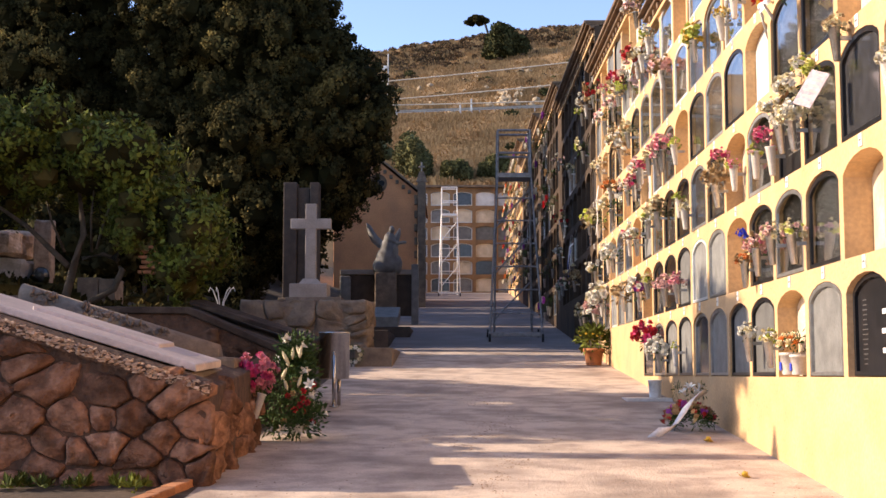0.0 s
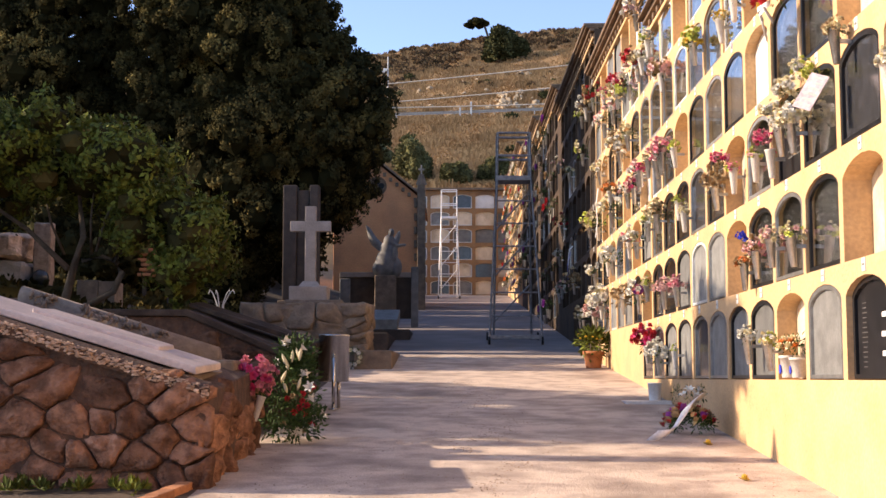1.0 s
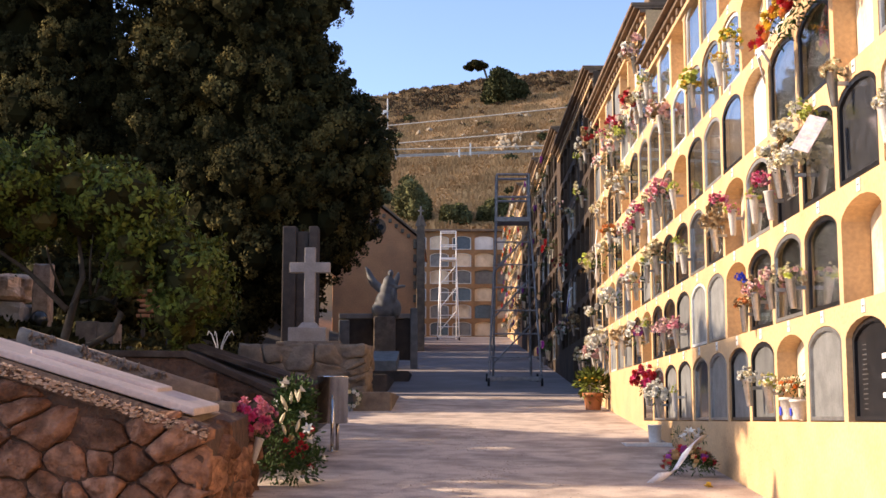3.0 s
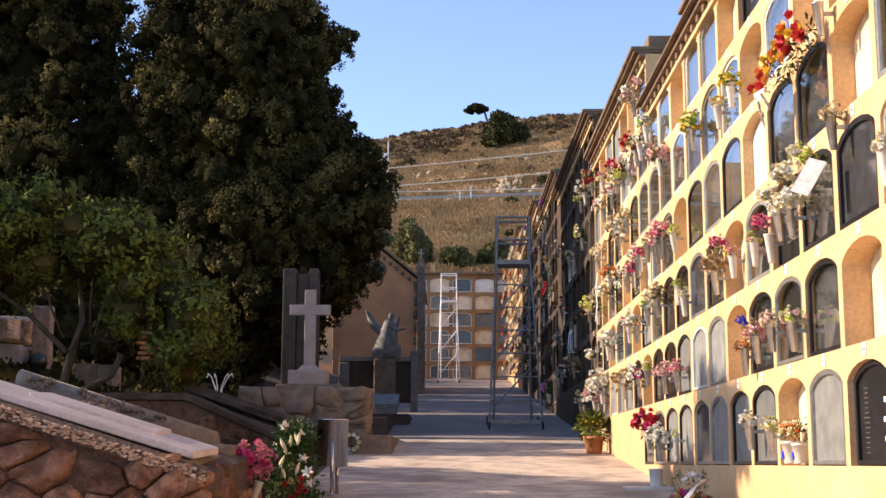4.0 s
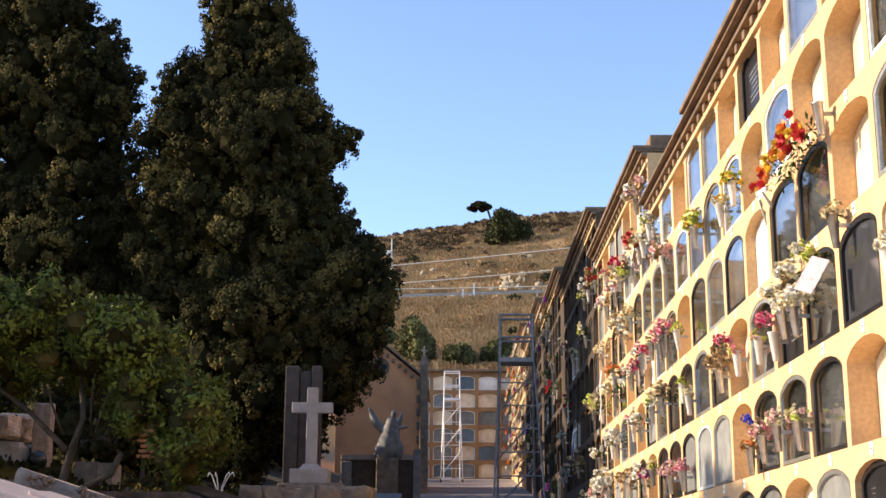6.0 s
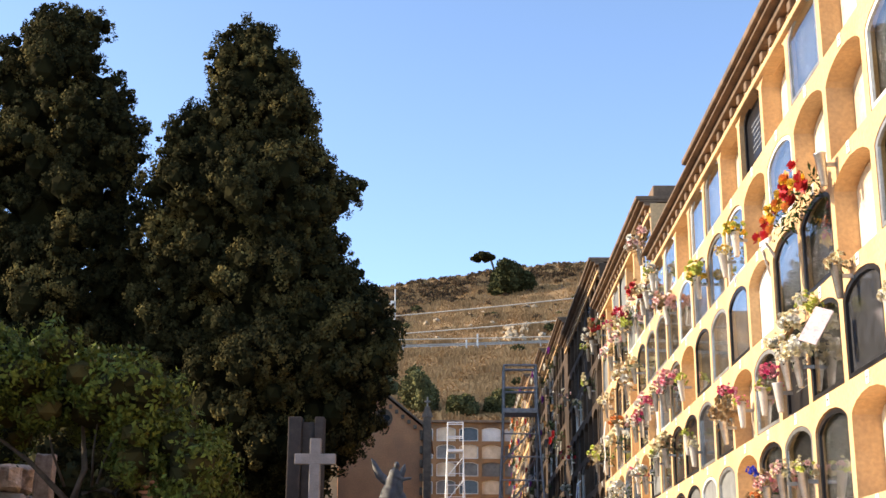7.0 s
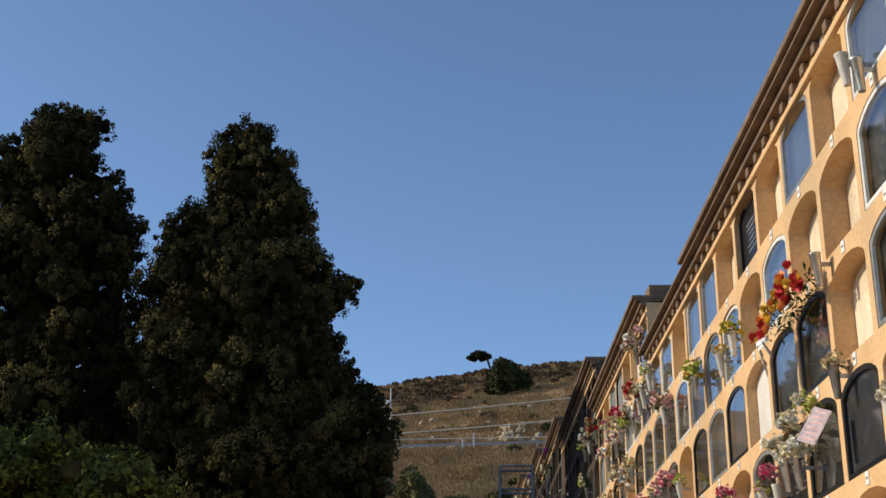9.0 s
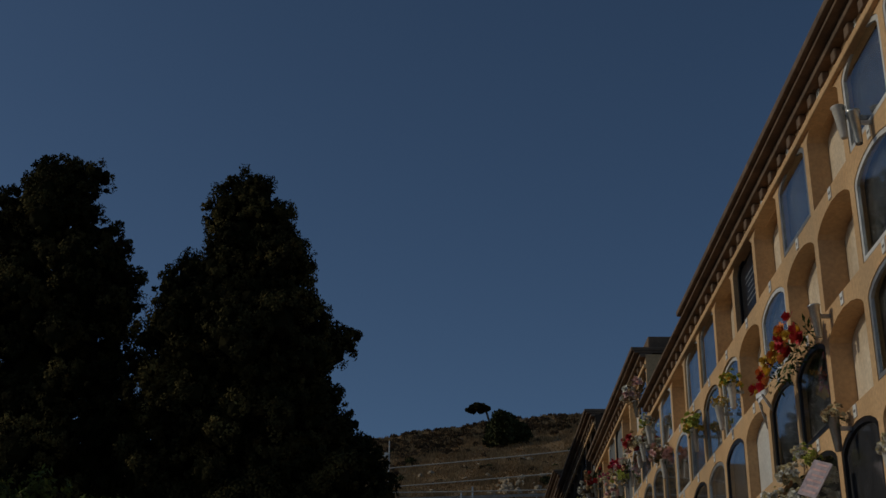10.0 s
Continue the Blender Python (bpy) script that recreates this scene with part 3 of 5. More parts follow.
# ribbons that hang from old bouquets on the shaded wall
for y, z, col, pts in ((23.6, 5.05, "satin", [(0, 0, 0), (-.04, .03, -.3), (-.02, .0, -.6), (-.05, .05, -.9)]), (28.6, 4.4, "satin", [(0, 0, .1), (-.1, -.15, .0), (-.12, -.1, -.25), (-.1, -.25, -.55)]),
                       (31.2, 5.1, "satin", [(0, .2, -.1), (-.1, 0, .05), (-.1, -.25, .2)]), (29.0, 4.1, "ribbon_blue", [(-.02, 0, .3), (-.1, -.1, .0), (-.1, -.2, -.35)])):
    if col == "ribbon_blue":
        M[col] = mat("blue_satin", (.12, .16, .5), (.08, .1, .36), 9, .4, 0, 40)
    t = empty("hanging_ribbon", WX - .12, y, z, "long satin ribbon hanging from a bouquet", "ribbon", "ribbons on the niche wall")
    ribbon("band", pts, .09, M[col], t, (0, .9, .3))

# ---- rubble masonry: stones as pieces in a bed of mortar
def cells(w, h, n, seed):
    """Random convex stones that tile a w by h panel: list of polygons in (u, v)."""
    rg = np.random.default_rng(seed)
    pts = rg.uniform((0, 0), (w, h), (n, 2))
    pts[: n // 3] = pts[n // 3: 2 * (n // 3)] + rg.normal(0, .10, (n // 3, 2))
    pts = np.clip(pts, .02, (w - .02, h - .02))
    for _ in range(2):
        polys = []
        for i, p in enumerate(pts):
            poly = [np.array(q, float) for q in ((0, 0), (w, 0), (w, h), (0, h))]
            for j, q in enumerate(pts):
                if i == j or not poly:
                    continue
                m, d = (p + q) / 2, q - p
                out = []
                for a, b in zip(poly, poly[1:] + poly[:1]):
                    sa, sb = (a - m) @ d, (b - m) @ d
                    if sa <= 0:
                        out.append(a)
                    if sa * sb < 0:
                        out.append(a + (b - a) * sa / (sa - sb))
                poly = out
            polys.append(poly)
        pts = np.array([np.mean(q, 0) * .45 + p * .55 if len(q) > 2 else p for q, p in zip(polys, pts)])
    return [q for q in polys if len(q) > 2]


def rubble(parent, w, h, n, seed, place, keep=None, proud=.07, joint=.012, material=None, loose=.6):
    """Stones on a panel; place(u, v, d) gives the point d proud of the panel."""
    rg = random.Random(seed)
    for poly in cells(w / 1.3, h, n, seed):
        poly = [np.array((p[0] * 1.3, p[1])) for p in poly]
        c = np.mean(poly, 0)
        if keep and not all(keep(*(c + (p - c) * loose)) for p in poly):
            continue
        # corners cut back, edges uneven; rings that dome towards the middle
        pts = []
        for a, b in zip(poly, poly[1:] + poly[:1]):
            q = rg.uniform(.08, .22)
            bend = (a + b) / 2 - c
            mid = (a + b) / 2 - bend * rg.uniform(-.03, .1)
            pts += [a * (1 - q) + b * q, mid, a * q + b * (1 - q)]
        k = len(pts)
        d0 = proud * rg.uniform(.5, 1.7)
        V, F = [], []
        tilt = (rg.uniform(-.22, .22), rg.uniform(-.22, .22))
        for s, d in ((1.02, -.9), (.99 - joint / .4, .0), (.93, .6), (.82, .88), (.52, 1.0), (.22, 1.04)):
            for p in pts:
                q = c + (p - c) * s
                jit = (noise.noise((q[0] * 8 + seed, q[1] * 8, 0)) * .055 + noise.noise((q[0] * 20 + seed, q[1] * 20, 0)) * .035) if d > .3 else 0
                q = q + .03 * np.array((noise.noise((q[0] * 5, q[1] * 5, seed)), noise.noise((q[0] * 5, q[1] * 5, seed + 9)))) + .014 * np.array((noise.noise((q[0] * 17, q[1] * 17, seed)), noise.noise((q[0] * 17, q[1] * 17, seed + 9))))
                V.append(place(q[0], q[1], d0 * d + jit + ((q - c) @ np.array(tilt) if d > .3 else 0)))
        for r in range(5):
            F += [(r * k + i, r * k + (i + 1) % k, (r + 1) * k + (i + 1) % k, (r + 1) * k + i) for i in range(k)]
        F.append(tuple(5 * k + i for i in range(k)))
        mesh_ob("stone", V, F, material or M["rubble"], parent, True)


def rough_box(x0, x1, y0, y1, z0, z1, amp=.05, cuts=5, seed=0):
    """A weathered block: subdivided, with worn corners and uneven faces."""
    bm = bmesh.new()
    box(bm, x0, x1, y0, y1, z0, z1)
    bmesh.ops.subdivide_edges(bm, edges=bm.edges[:], cuts=cuts, use_grid_fill=True)
    c = Vector(((x0 + x1) / 2, (y0 + y1) / 2, (z0 + z1) / 2))
    h = Vector((x1 - x0, y1 - y0, z1 - z0)) / 2
    for v in bm.verts:
        d = v.co - c
        edge = sum(abs(d[i]) > h[i] * .98 for i in range(3)) - 1
        n = noise.noise(v.co * 3 + Vector((seed, 0, 0))) * amp + noise.noise(v.co * 9 + Vector((seed, 5, 0))) * amp * .4
        v.co += d.normalized() * (n - edge * amp * .5)
    return bm


def prism(name, poly, y0, y1, material, parent=None, label="", rise=.075):
    """An outline in (x, z) drawn out from y0 to y1, climbing with the lane."""
    n = len(poly)
    v = [(x, y0, z) for x, z in poly] + [(x, y1, z + rise * (y1 - y0)) for x, z in poly]
    f = [tuple(range(n)), tuple(range(2 * n - 1, n - 1, -1))] + [(i, n + i, n + (i + 1) % n, (i + 1) % n) for i in range(n)]
    o = mesh_ob(name, v, f, material, parent, label=label)
    b = o.modifiers.new("edge", "BEVEL")
    b.width, b.segments, b.limit_method = .012, 2, "ANGLE"
    return o


M["lichen"] = mat("old_lichened_stone", (.26, .195, .15), (.135, .10, .078), 7, .9, .5, 45, c3=(.15, .12, .09), big=2.0)
M["plinth_stone"] = mat("buff_rubble_stone", (.25, .185, .13), (.15, .11, .08), 5, .9, .5, 28, rnd=.15)
M["brown_stone"] = mat("carved_brown_stone", (.25, .18, .12), (.14, .10, .07), 6, .85, .4, 40)
M["coping"] = mat("broken_buff_stone", (.60, .42, .30), (.36, .23, .15), 12, .9, .4, 40, island=.35)
# stone with the deep shade under the trees put into its colour
M["deep"] = mat("shaded_stone", (.075, .055, .043), (.045, .034, .027), 5, .9, .4, 35)
M["cross"] = mat("pale_cross_stone", (.35, .30, .265), (.26, .22, .19), 4, .75, .2, 40)

# ---- the near grave: rubble base that falls towards the lane, with a marble ledger
SL = .312
ga = empty("hillside_grave", -2.6, 11.2, street(11.2), "grave with sloping marble ledger on a red rubble stone base", "grave")


def at(parent, ob):
    """Keep world coordinates for a mesh under an offset parent."""
    ob.matrix_parent_inverse = Matrix.Translation(-parent.location)
    return ob


at(ga, prism("base", [(-4.1, .2), (-1.86, .2), (-1.86, 1.48), (-4.1, 1.48 + SL * 2.24)], 9.9, 12.55, M["mortar"], ga, "earthy mortar core"))
at(ga, prism("coping", [(-4.1, 1.43 + SL * 2.24), (-1.83, 1.43), (-1.83, 1.51), (-4.1, 1.51 + SL * 2.27)], 9.83, 10.0, M["mortar"], ga, rise=.3))
holder = at(ga, prism("ledger", [(-4.1, 2.26), (-1.97, 1.62), (-1.97, 1.682), (-4.1, 2.321)], 10.05, 11.12, M["marble"], ga, "pale pinkish marble ledger", .042))
at(ga, prism("raised_panel", [(-3.4, 2.11), (-2.36, 1.80), (-2.36, 1.85), (-3.4, 2.162)], 10.5, 11.06, M["marble"], ga, "", .042))
at(ga, prism("ledger_support", [(-4.05, 1.9), (-2.02, 1.30), (-2.02, 1.618), (-4.05, 2.235)], 10.13, 11.5, M["lichen"], ga, "", .03))
# moulded stone border behind the ledger, with a carved band
at(ga, prism("border", [(-4.0, 1.9), (-2.12, 1.45), (-2.12, 1.72), (-4.0, 2.303)], 11.9, 12.3, M["lichen"], ga, "lichened moulded stone border", 0))
tube = []
for i in range(9):
    a = math.pi * i / 8
    tube.append((.17 * math.cos(a), .15 * math.sin(a)))
vv, ff = [], []
for x in (-4.0, -2.16):
    zc = 1.72 + .31 * (-2.12 - x)
    vv += [(x, 12.1 + a, zc + b) for a, b in tube]
ff = [(i, i + 1, 9 + i + 1, 9 + i) for i in range(8)] + [tuple(range(8, -1, -1)), tuple(range(9, 18))]
at(ga, mesh_ob("roll_moulding", vv, ff, M["lichen"], ga, True))
rg = random.Random(4)
bm = bmesh.new()
for i in range(190):
    x = -3.42 + .8 * rg.random() if i < 140 else -3.9 + .25 * rg.random()
    z = 1.72 + .31 * (-2.12 - x)
    bmesh.ops.create_icosphere(bm, subdivisions=1, radius=rg.uniform(.012, .026), matrix=Matrix.Translation((x, 11.93 + rg.uniform(-.01, .06), z + rg.uniform(.0, .14))) @ Matrix.Rotation(rg.uniform(0, 3), 4, "Y") @ Matrix.Diagonal((1.8, .8, .7, 1)))
at(ga, part("carved_leaves", bm, M["lichen"], ga, "band of carved leaves", True))
bm = bmesh.new()
box(bm, -2.22, -1.97, 11.8, 12.25, 1.3, 1.76, .03)
at(ga, part("end_block", bm, M["brown_stone"], ga))
n0 = len(scene.objects)
rubble(ga, 2.35, 1.7, 58, 5, lambda u, v, d: (-4.15 + u, 9.9 - d, .62 + v), lambda u, v: .62 + v < 1.49 + SL * (4.15 - 1.86 - u) and v > .0, .05, .008, loose=.22)
rubble(ga, 2.7, 1.0, 34, 9, lambda u, v, d: (-1.87 + d, 9.88 + u, .62 + .05 * u + v), lambda u, v: v < .86, .05, .008)
for o in list(scene.objects)[n0:]:
    at(ga, o)
# broken stone bedded along the sloping edge
rg = random.Random(8)
bm = bmesh.new()
for i in range(2600):
    x = rg.uniform(-4.05, -1.84)
    q = bmesh.ops.create_icosphere(bm, subdivisions=1, radius=rg.uniform(.004, .015), matrix=Matrix.Translation((x, 9.815 + rg.random() ** 1.5 * .22, 1.515 + SL * (-1.86 - x) + rg.uniform(-.06, .02))) @ Matrix.Diagonal((1.9, 1.1, .6, 1)))
    for v in q["verts"]:
        v.co += Vector((rg.uniform(-.008, .008), rg.uniform(-.008, .008), rg.uniform(-.008, .008)))
tagged(at(ga, part("broken_stone", bm, M["coping"], ga)), kind="stuff")
# low brick edging and weeds in front
M["brick"] = mat("orange_brick", (.46, .20, .09), (.34, .14, .065), 8, .9, .3, 50, rnd=.2)
ed = empty("brick_edging", -2.0, 9.6, .72, "row of orange bricks edging the dirt", "edging")
for i in range(5):
    bm = bmesh.new()
    box(bm, -.06, .06, -.12, .12, -.05, .07, .012)
    b = part("brick", bm, M["brick"], ed)
    b.location, b.rotation_euler = (.02 - .05 * i, .30 - .26 * i, .04 - .02 * i), (radians(4), 0, radians(-14))
wd = empty("weeds", -2.8, 9.6, street(9.6), "green weeds in the dirt below the stone wall", "weeds", kind="stuff")
for i in range(22):
    kid("leaves", leaf_mesh("leaves", 26, .07, .10, 60 + i % 5, M["leaf"], 1.8), wd, (rg.uniform(-.75, .55), rg.uniform(-.05, .22), .02), (0, 0, i), rg.uniform(.35, .9))

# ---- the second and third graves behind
# the shrub's shade is put into these darker ledger and rubble colours
M["shaded_ledger"] = mat("shaded_worn_stone", (.06, .042, .033), (.03, .022, .018), 9, .9, .4, 40, c3=(.10, .075, .06), big=3, spec=.15)
M["shaded_rubble"] = mat("shaded_rubble_stone", (.13, .075, .05), (.06, .036, .026), 13, .95, .9, 26, rnd=.4, spec=.1, dist=.03)
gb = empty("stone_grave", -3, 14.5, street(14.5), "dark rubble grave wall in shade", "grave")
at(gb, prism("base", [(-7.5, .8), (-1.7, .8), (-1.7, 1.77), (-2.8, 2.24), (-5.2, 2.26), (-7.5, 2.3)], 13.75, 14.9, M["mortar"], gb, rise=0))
at(gb, prism("coping", [(-1.66, 1.757), (-1.66, 1.82), (-2.78, 2.315), (-5.2, 2.335), (-5.2, 2.262), (-2.8, 2.243)], 13.7, 14.4, M["shaded_ledger"], gb, rise=0))
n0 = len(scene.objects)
rubble(gb, 2.5, 1.2, 64, 15, lambda u, v, d: (-4.2 + u, 13.76 - d, 1.15 + v), lambda u, v: 1.15 + v < (2.24 if u < 1.4 else 2.24 - .43 * (u - 1.4)), .05, loose=.55, material=M["shaded_rubble"])
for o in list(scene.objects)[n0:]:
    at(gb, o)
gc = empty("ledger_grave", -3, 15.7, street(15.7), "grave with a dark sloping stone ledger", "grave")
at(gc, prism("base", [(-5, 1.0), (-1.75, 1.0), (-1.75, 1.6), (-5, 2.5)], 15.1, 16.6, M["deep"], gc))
at(gc, prism("ledger", [(-3.12, 2.43), (-1.6, 1.945), (-1.6, 2.0), (-3.12, 2.485)], 15.4, 16.2, M["shaded_ledger"], gc, "worn stone ledger, darkened for the shrub's shade"))
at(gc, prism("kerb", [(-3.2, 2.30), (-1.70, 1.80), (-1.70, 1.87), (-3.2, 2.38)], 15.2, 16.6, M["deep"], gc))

# ---- unseen obelisk farther up the slope, added for its shadow across the lane
ob = empty("obelisk", -6.4, 12.05, ground(-6.4, 12.05), "tall tapering stone obelisk, unseen caster of a lane shadow", "monument")
bm = bmesh.new()
box(bm, -.3, .3, -.3, .3, -.2, .7, .02)
part("pedestal", bm, M["lichen"], ob)
bm = bmesh.new()
q = box(bm, -.24, .24, -.24, .24, .7, 3.75, .0)
for v in q:
    if v.co.z > 1:
        v.co.x *= .65
        v.co.y *= .65
bmesh.ops.create_cone(bm, cap_ends=True, segments=4, radius1=.156 * 1.414, radius2=.01, depth=.4, matrix=Matrix.Translation((0, 0, 3.95)) @ Matrix.Rotation(math.pi / 4, 4, "Z"))
part("shaft", bm, M["lichen"], ob)

# ---- cross on its rubble plinth
cp = empty("stone_cross", -2.62, 24.0, 2.97, "pale stone cross on a stepped block", "cross")
bm = bmesh.new()
box(bm, -.36, .34, -.3, .3, 0, .30, .02)
part("block", bm, M["cross"], cp)
bm = bmesh.new()
box(bm, -.42, .6, -.36, .36, -.02, .045, .01)
part("footing", bm, M["lichen"], cp)
bm = bmesh.new()
q = box(bm, -.2, .2, -.2, .2, .302, .40, 0)
for v in q:
    if v.co.z > .35:
        v.co.x *= .62
        v.co.y *= .62
part("step", bm, M["cross"], cp)
bm = bmesh.new()
box(bm, -.1, .1, -.075, .075, .40, 1.80, .012)
part("upright", bm, M["cross"], cp)
bm = bmesh.new()
box(bm, -.375, .375, -.078, .078, 1.33, 1.52, .012)
part("arm", bm, M["cross"], cp)
pl = empty("rubble_plinth", -2.7, 24.2, 1.9, "buff rubble stone plinth carrying the cross", "plinth")
bm = rough_box(-3.83, -1.54, 23.55, 25.0, 1.5, 2.96, .05, 10, 4)
at(pl, part("core", bm, M["plinth_stone"], pl))
n0 = len(scene.objects)
rubble(pl, 2.34, .92, 17, 21, lambda u, v, d: (-3.86 + u, 23.56 - d, 2.04 + v), None, .05, .006, M["plinth_stone"])
rubble(pl, 1.4, .92, 9, 22, lambda u, v, d: (-1.55 + d, 23.55 + u, 2.04 + v), None, .05, .006, M["plinth_stone"])
for o in list(scene.objects)[n0:]:
    at(pl, o)
bm = bmesh.new()
box(bm, -1.72, -1.05, 22.85, 23.4, 1.5, 2.08, .025)
box(bm, -1.3, -1.05, 23.4, 26.5, 1.6, 2.08, .025)
tagged(part("kerb_wall", bm, M["brown_stone"]), "low brown stone kerb wall beside the lane", "kerb")
w2 = empty("small_wreath", -1.72, 22.72, 1.95, "small wreath of white and green flowers on the kerb", "wreath")
for i in range(10):
    a = i * .628
    kid("leaves", TUFT[i % 3], w2, (.13 * math.cos(a), -.03, .13 * math.sin(a)), (0, a, 0), .55)
    kid("blossom", BLOOM["white" if i % 3 else "cream"], w2, (.13 * math.cos(a), -.1, .13 * math.sin(a)), (1.4, 0, 0), .045)

# ---- litter bin
bn = empty("litter_bin", -1.435, 15.85, street(15.85), "cylindrical stainless steel litter bin on a post", "bin")
M["bin"] = mat("bin_steel", (.62, .60, .57), (.52, .5, .48), 30, .22, .02, 150, metal=1.0)
kid("drum", lathe("drum", [(.0, .33), (.17, .33), (.187, .345), (.187, .88), (.193, .885), (.193, .90), (.178, .90), (.178, .36), (0, .36)], M["bin"], 40), bn)
kid("post", lathe("post", [(.022, 0), (.022, .62), (.0, .62)], M["bin"], 12), bn, (.02, -.21, 0))
kid("foot", lathe("foot", [(.06, 0), (.06, .012), (.0, .012)], M["bin"], 16), bn, (.02, -.21, 0))
kid("rear_post", lathe("post", [(.022, 0), (.022, .5), (.0, .5)], M["bin"], 12), bn, (.05, .14, 0))

# ---- flowers beside the near grave
fl = empty("funeral_bouquet", -1.54, 12.75, street(12.7), "tall funeral arrangement of white lilies with red and yellow flowers", "flowers")
rg = random.Random(21)
for i in range(70):
    h = rg.random()
    a = rg.uniform(0, 6.28)
    r = (.27 - .16 * h) * math.sqrt(rg.random()) * 1.05
    c = (r * math.cos(a) - .02 + .03 * h, r * math.sin(a), .08 + .85 * h)
    kid("leaves", TUFT[i % 3], fl, c, (rg.uniform(-.4, .4), rg.uniform(-.4, .4), a), rg.uniform(.8, 1.2))
for x, z, s in ((-.07, .90, .085), (.0, .93, .09), (.15, .86, .08), (-.18, .74, .06), (.14, .60, .09), (.19, .48, .09), (.22, .36, .085), (-.10, .06, .08), (.05, .02, .10), (.10, -.02 + .05, .10), (.24, .1, .07), (.3, .22, .05)):
    kid("lily_blossom", LILY, fl, (x, -.20, z + .02), (rg.uniform(.5, 1.5), rg.uniform(-.7, .7), rg.uniform(0, 6)), s * .72)
for i in range(15):
    z = rg.uniform(.1, .6)
    kid("blossom", BLOOM["red" if i % 3 else "dry"], fl, (rg.uniform(-.1, .24), -.12, z), (1.3, rg.uniform(-.4, .4), 0), rg.uniform(.03, .045))
for i in range(8):
    kid("bud", lathe("bud", [(.004, 0), (.018, .04), (.015, .09), (.002, .13)], PET["cream"], 8), fl, (rg.uniform(-.1, .2), -.24, rg.uniform(.45, .85)), (rg.uniform(-.4, .4), rg.uniform(-.5, .5), 0))
pk = empty("hung_bouquet", -1.82, 12.2, 1.62, "coral pink flowers in a white vase hung on stone wall", "flowers")
for i in range(50):
    d = Vector((rg.gauss(0, 1), rg.gauss(-.6, 1), rg.gauss(.2, 1))).normalized()
    kid("blossom", BLOOM["pink" if i % 4 else "hot"], pk, d * .21 * rg.uniform(.55, 1), d.to_track_quat("Z", "Y").to_euler(), rg.uniform(.045, .06))
for i in range(4):
    kid("leaves", TUFT[i % 3], pk, (.05 * i - .08, 0, -.08), (0, 0, i), 1.0)
kid("vase", VASE["white"], pk, (.0, -.12, -.42), (radians(-6), radians(14), 0), .95)

# ---- shrub tree with bent limbs
def limb(bm, pts, radii, n=8):
    prev = None
    for i, (p, r) in enumerate(zip(pts, radii)):
        p = Vector(p)
        d = (Vector(pts[min(i + 1, len(pts) - 1)]) - Vector(pts[max(i - 1, 0)])).normalized()
        u = d.orthogonal().normalized()
        w = d.cross(u)
        loop = [bm.verts.new(p + (u * math.cos(2 * math.pi * k / n) + w * math.sin(2 * math.pi * k / n)) * r) for k in range(n)]
        if prev:
            off = min(range(n), key=lambda o: (loop[o].co - prev[0].co).length)
            for k in range(n):
                bm.faces.new((prev[k], prev[(k + 1) % n], loop[(k + 1 + off) % n], loop[(k + off) % n]))
            loop = loop[off:] + loop[:off]
        else:
            bm.faces.new(loop[::-1])
        prev = loop
    bm.faces.new(prev)


def crown(name, lobes, n, size, material, parent, seed, width=.36, depth=.16):
    """A crown of leaf sprays on many lobes (x, y, z, rx, rz), one mesh of loose quads."""
    g = np.random.default_rng(seed)
    lob = np.array(lobes)
    w = (lob[:, 3] * lob[:, 3] * lob[:, 4]) ** .67
    pick = g.choice(len(lob), n, p=w / w.sum())
    d = g.normal(size=(n, 3))
    d /= np.linalg.norm(d, axis=1)[:, None]
    r = 1 - np.abs(g.normal(0, depth, n)) + .08
    c = lob[pick, :3] + d * r[:, None] * np.stack([lob[pick, 3], lob[pick, 3], lob[pick, 4]], 1)
    u = d + g.normal(0, .5, (n, 3)) + np.array([0, 0, .45])
    u /= np.linalg.norm(u, axis=1)[:, None]
    s = np.cross(u, g.normal(size=(n, 3)))
    s /= np.linalg.norm(s, axis=1)[:, None]
    L = (size * g.uniform(.6, 1.5, n))[:, None]
    W = L * width
    k = np.cross(u, s) * L * .12
    P = np.stack([c - u * L * .5, c + s * W + k, c + u * L * .5, c - s * W + k], 1).reshape(-1, 3)
    return mesh_ob(name, P.tolist(), np.arange(4 * n).reshape(-1, 4).tolist(), material, parent)


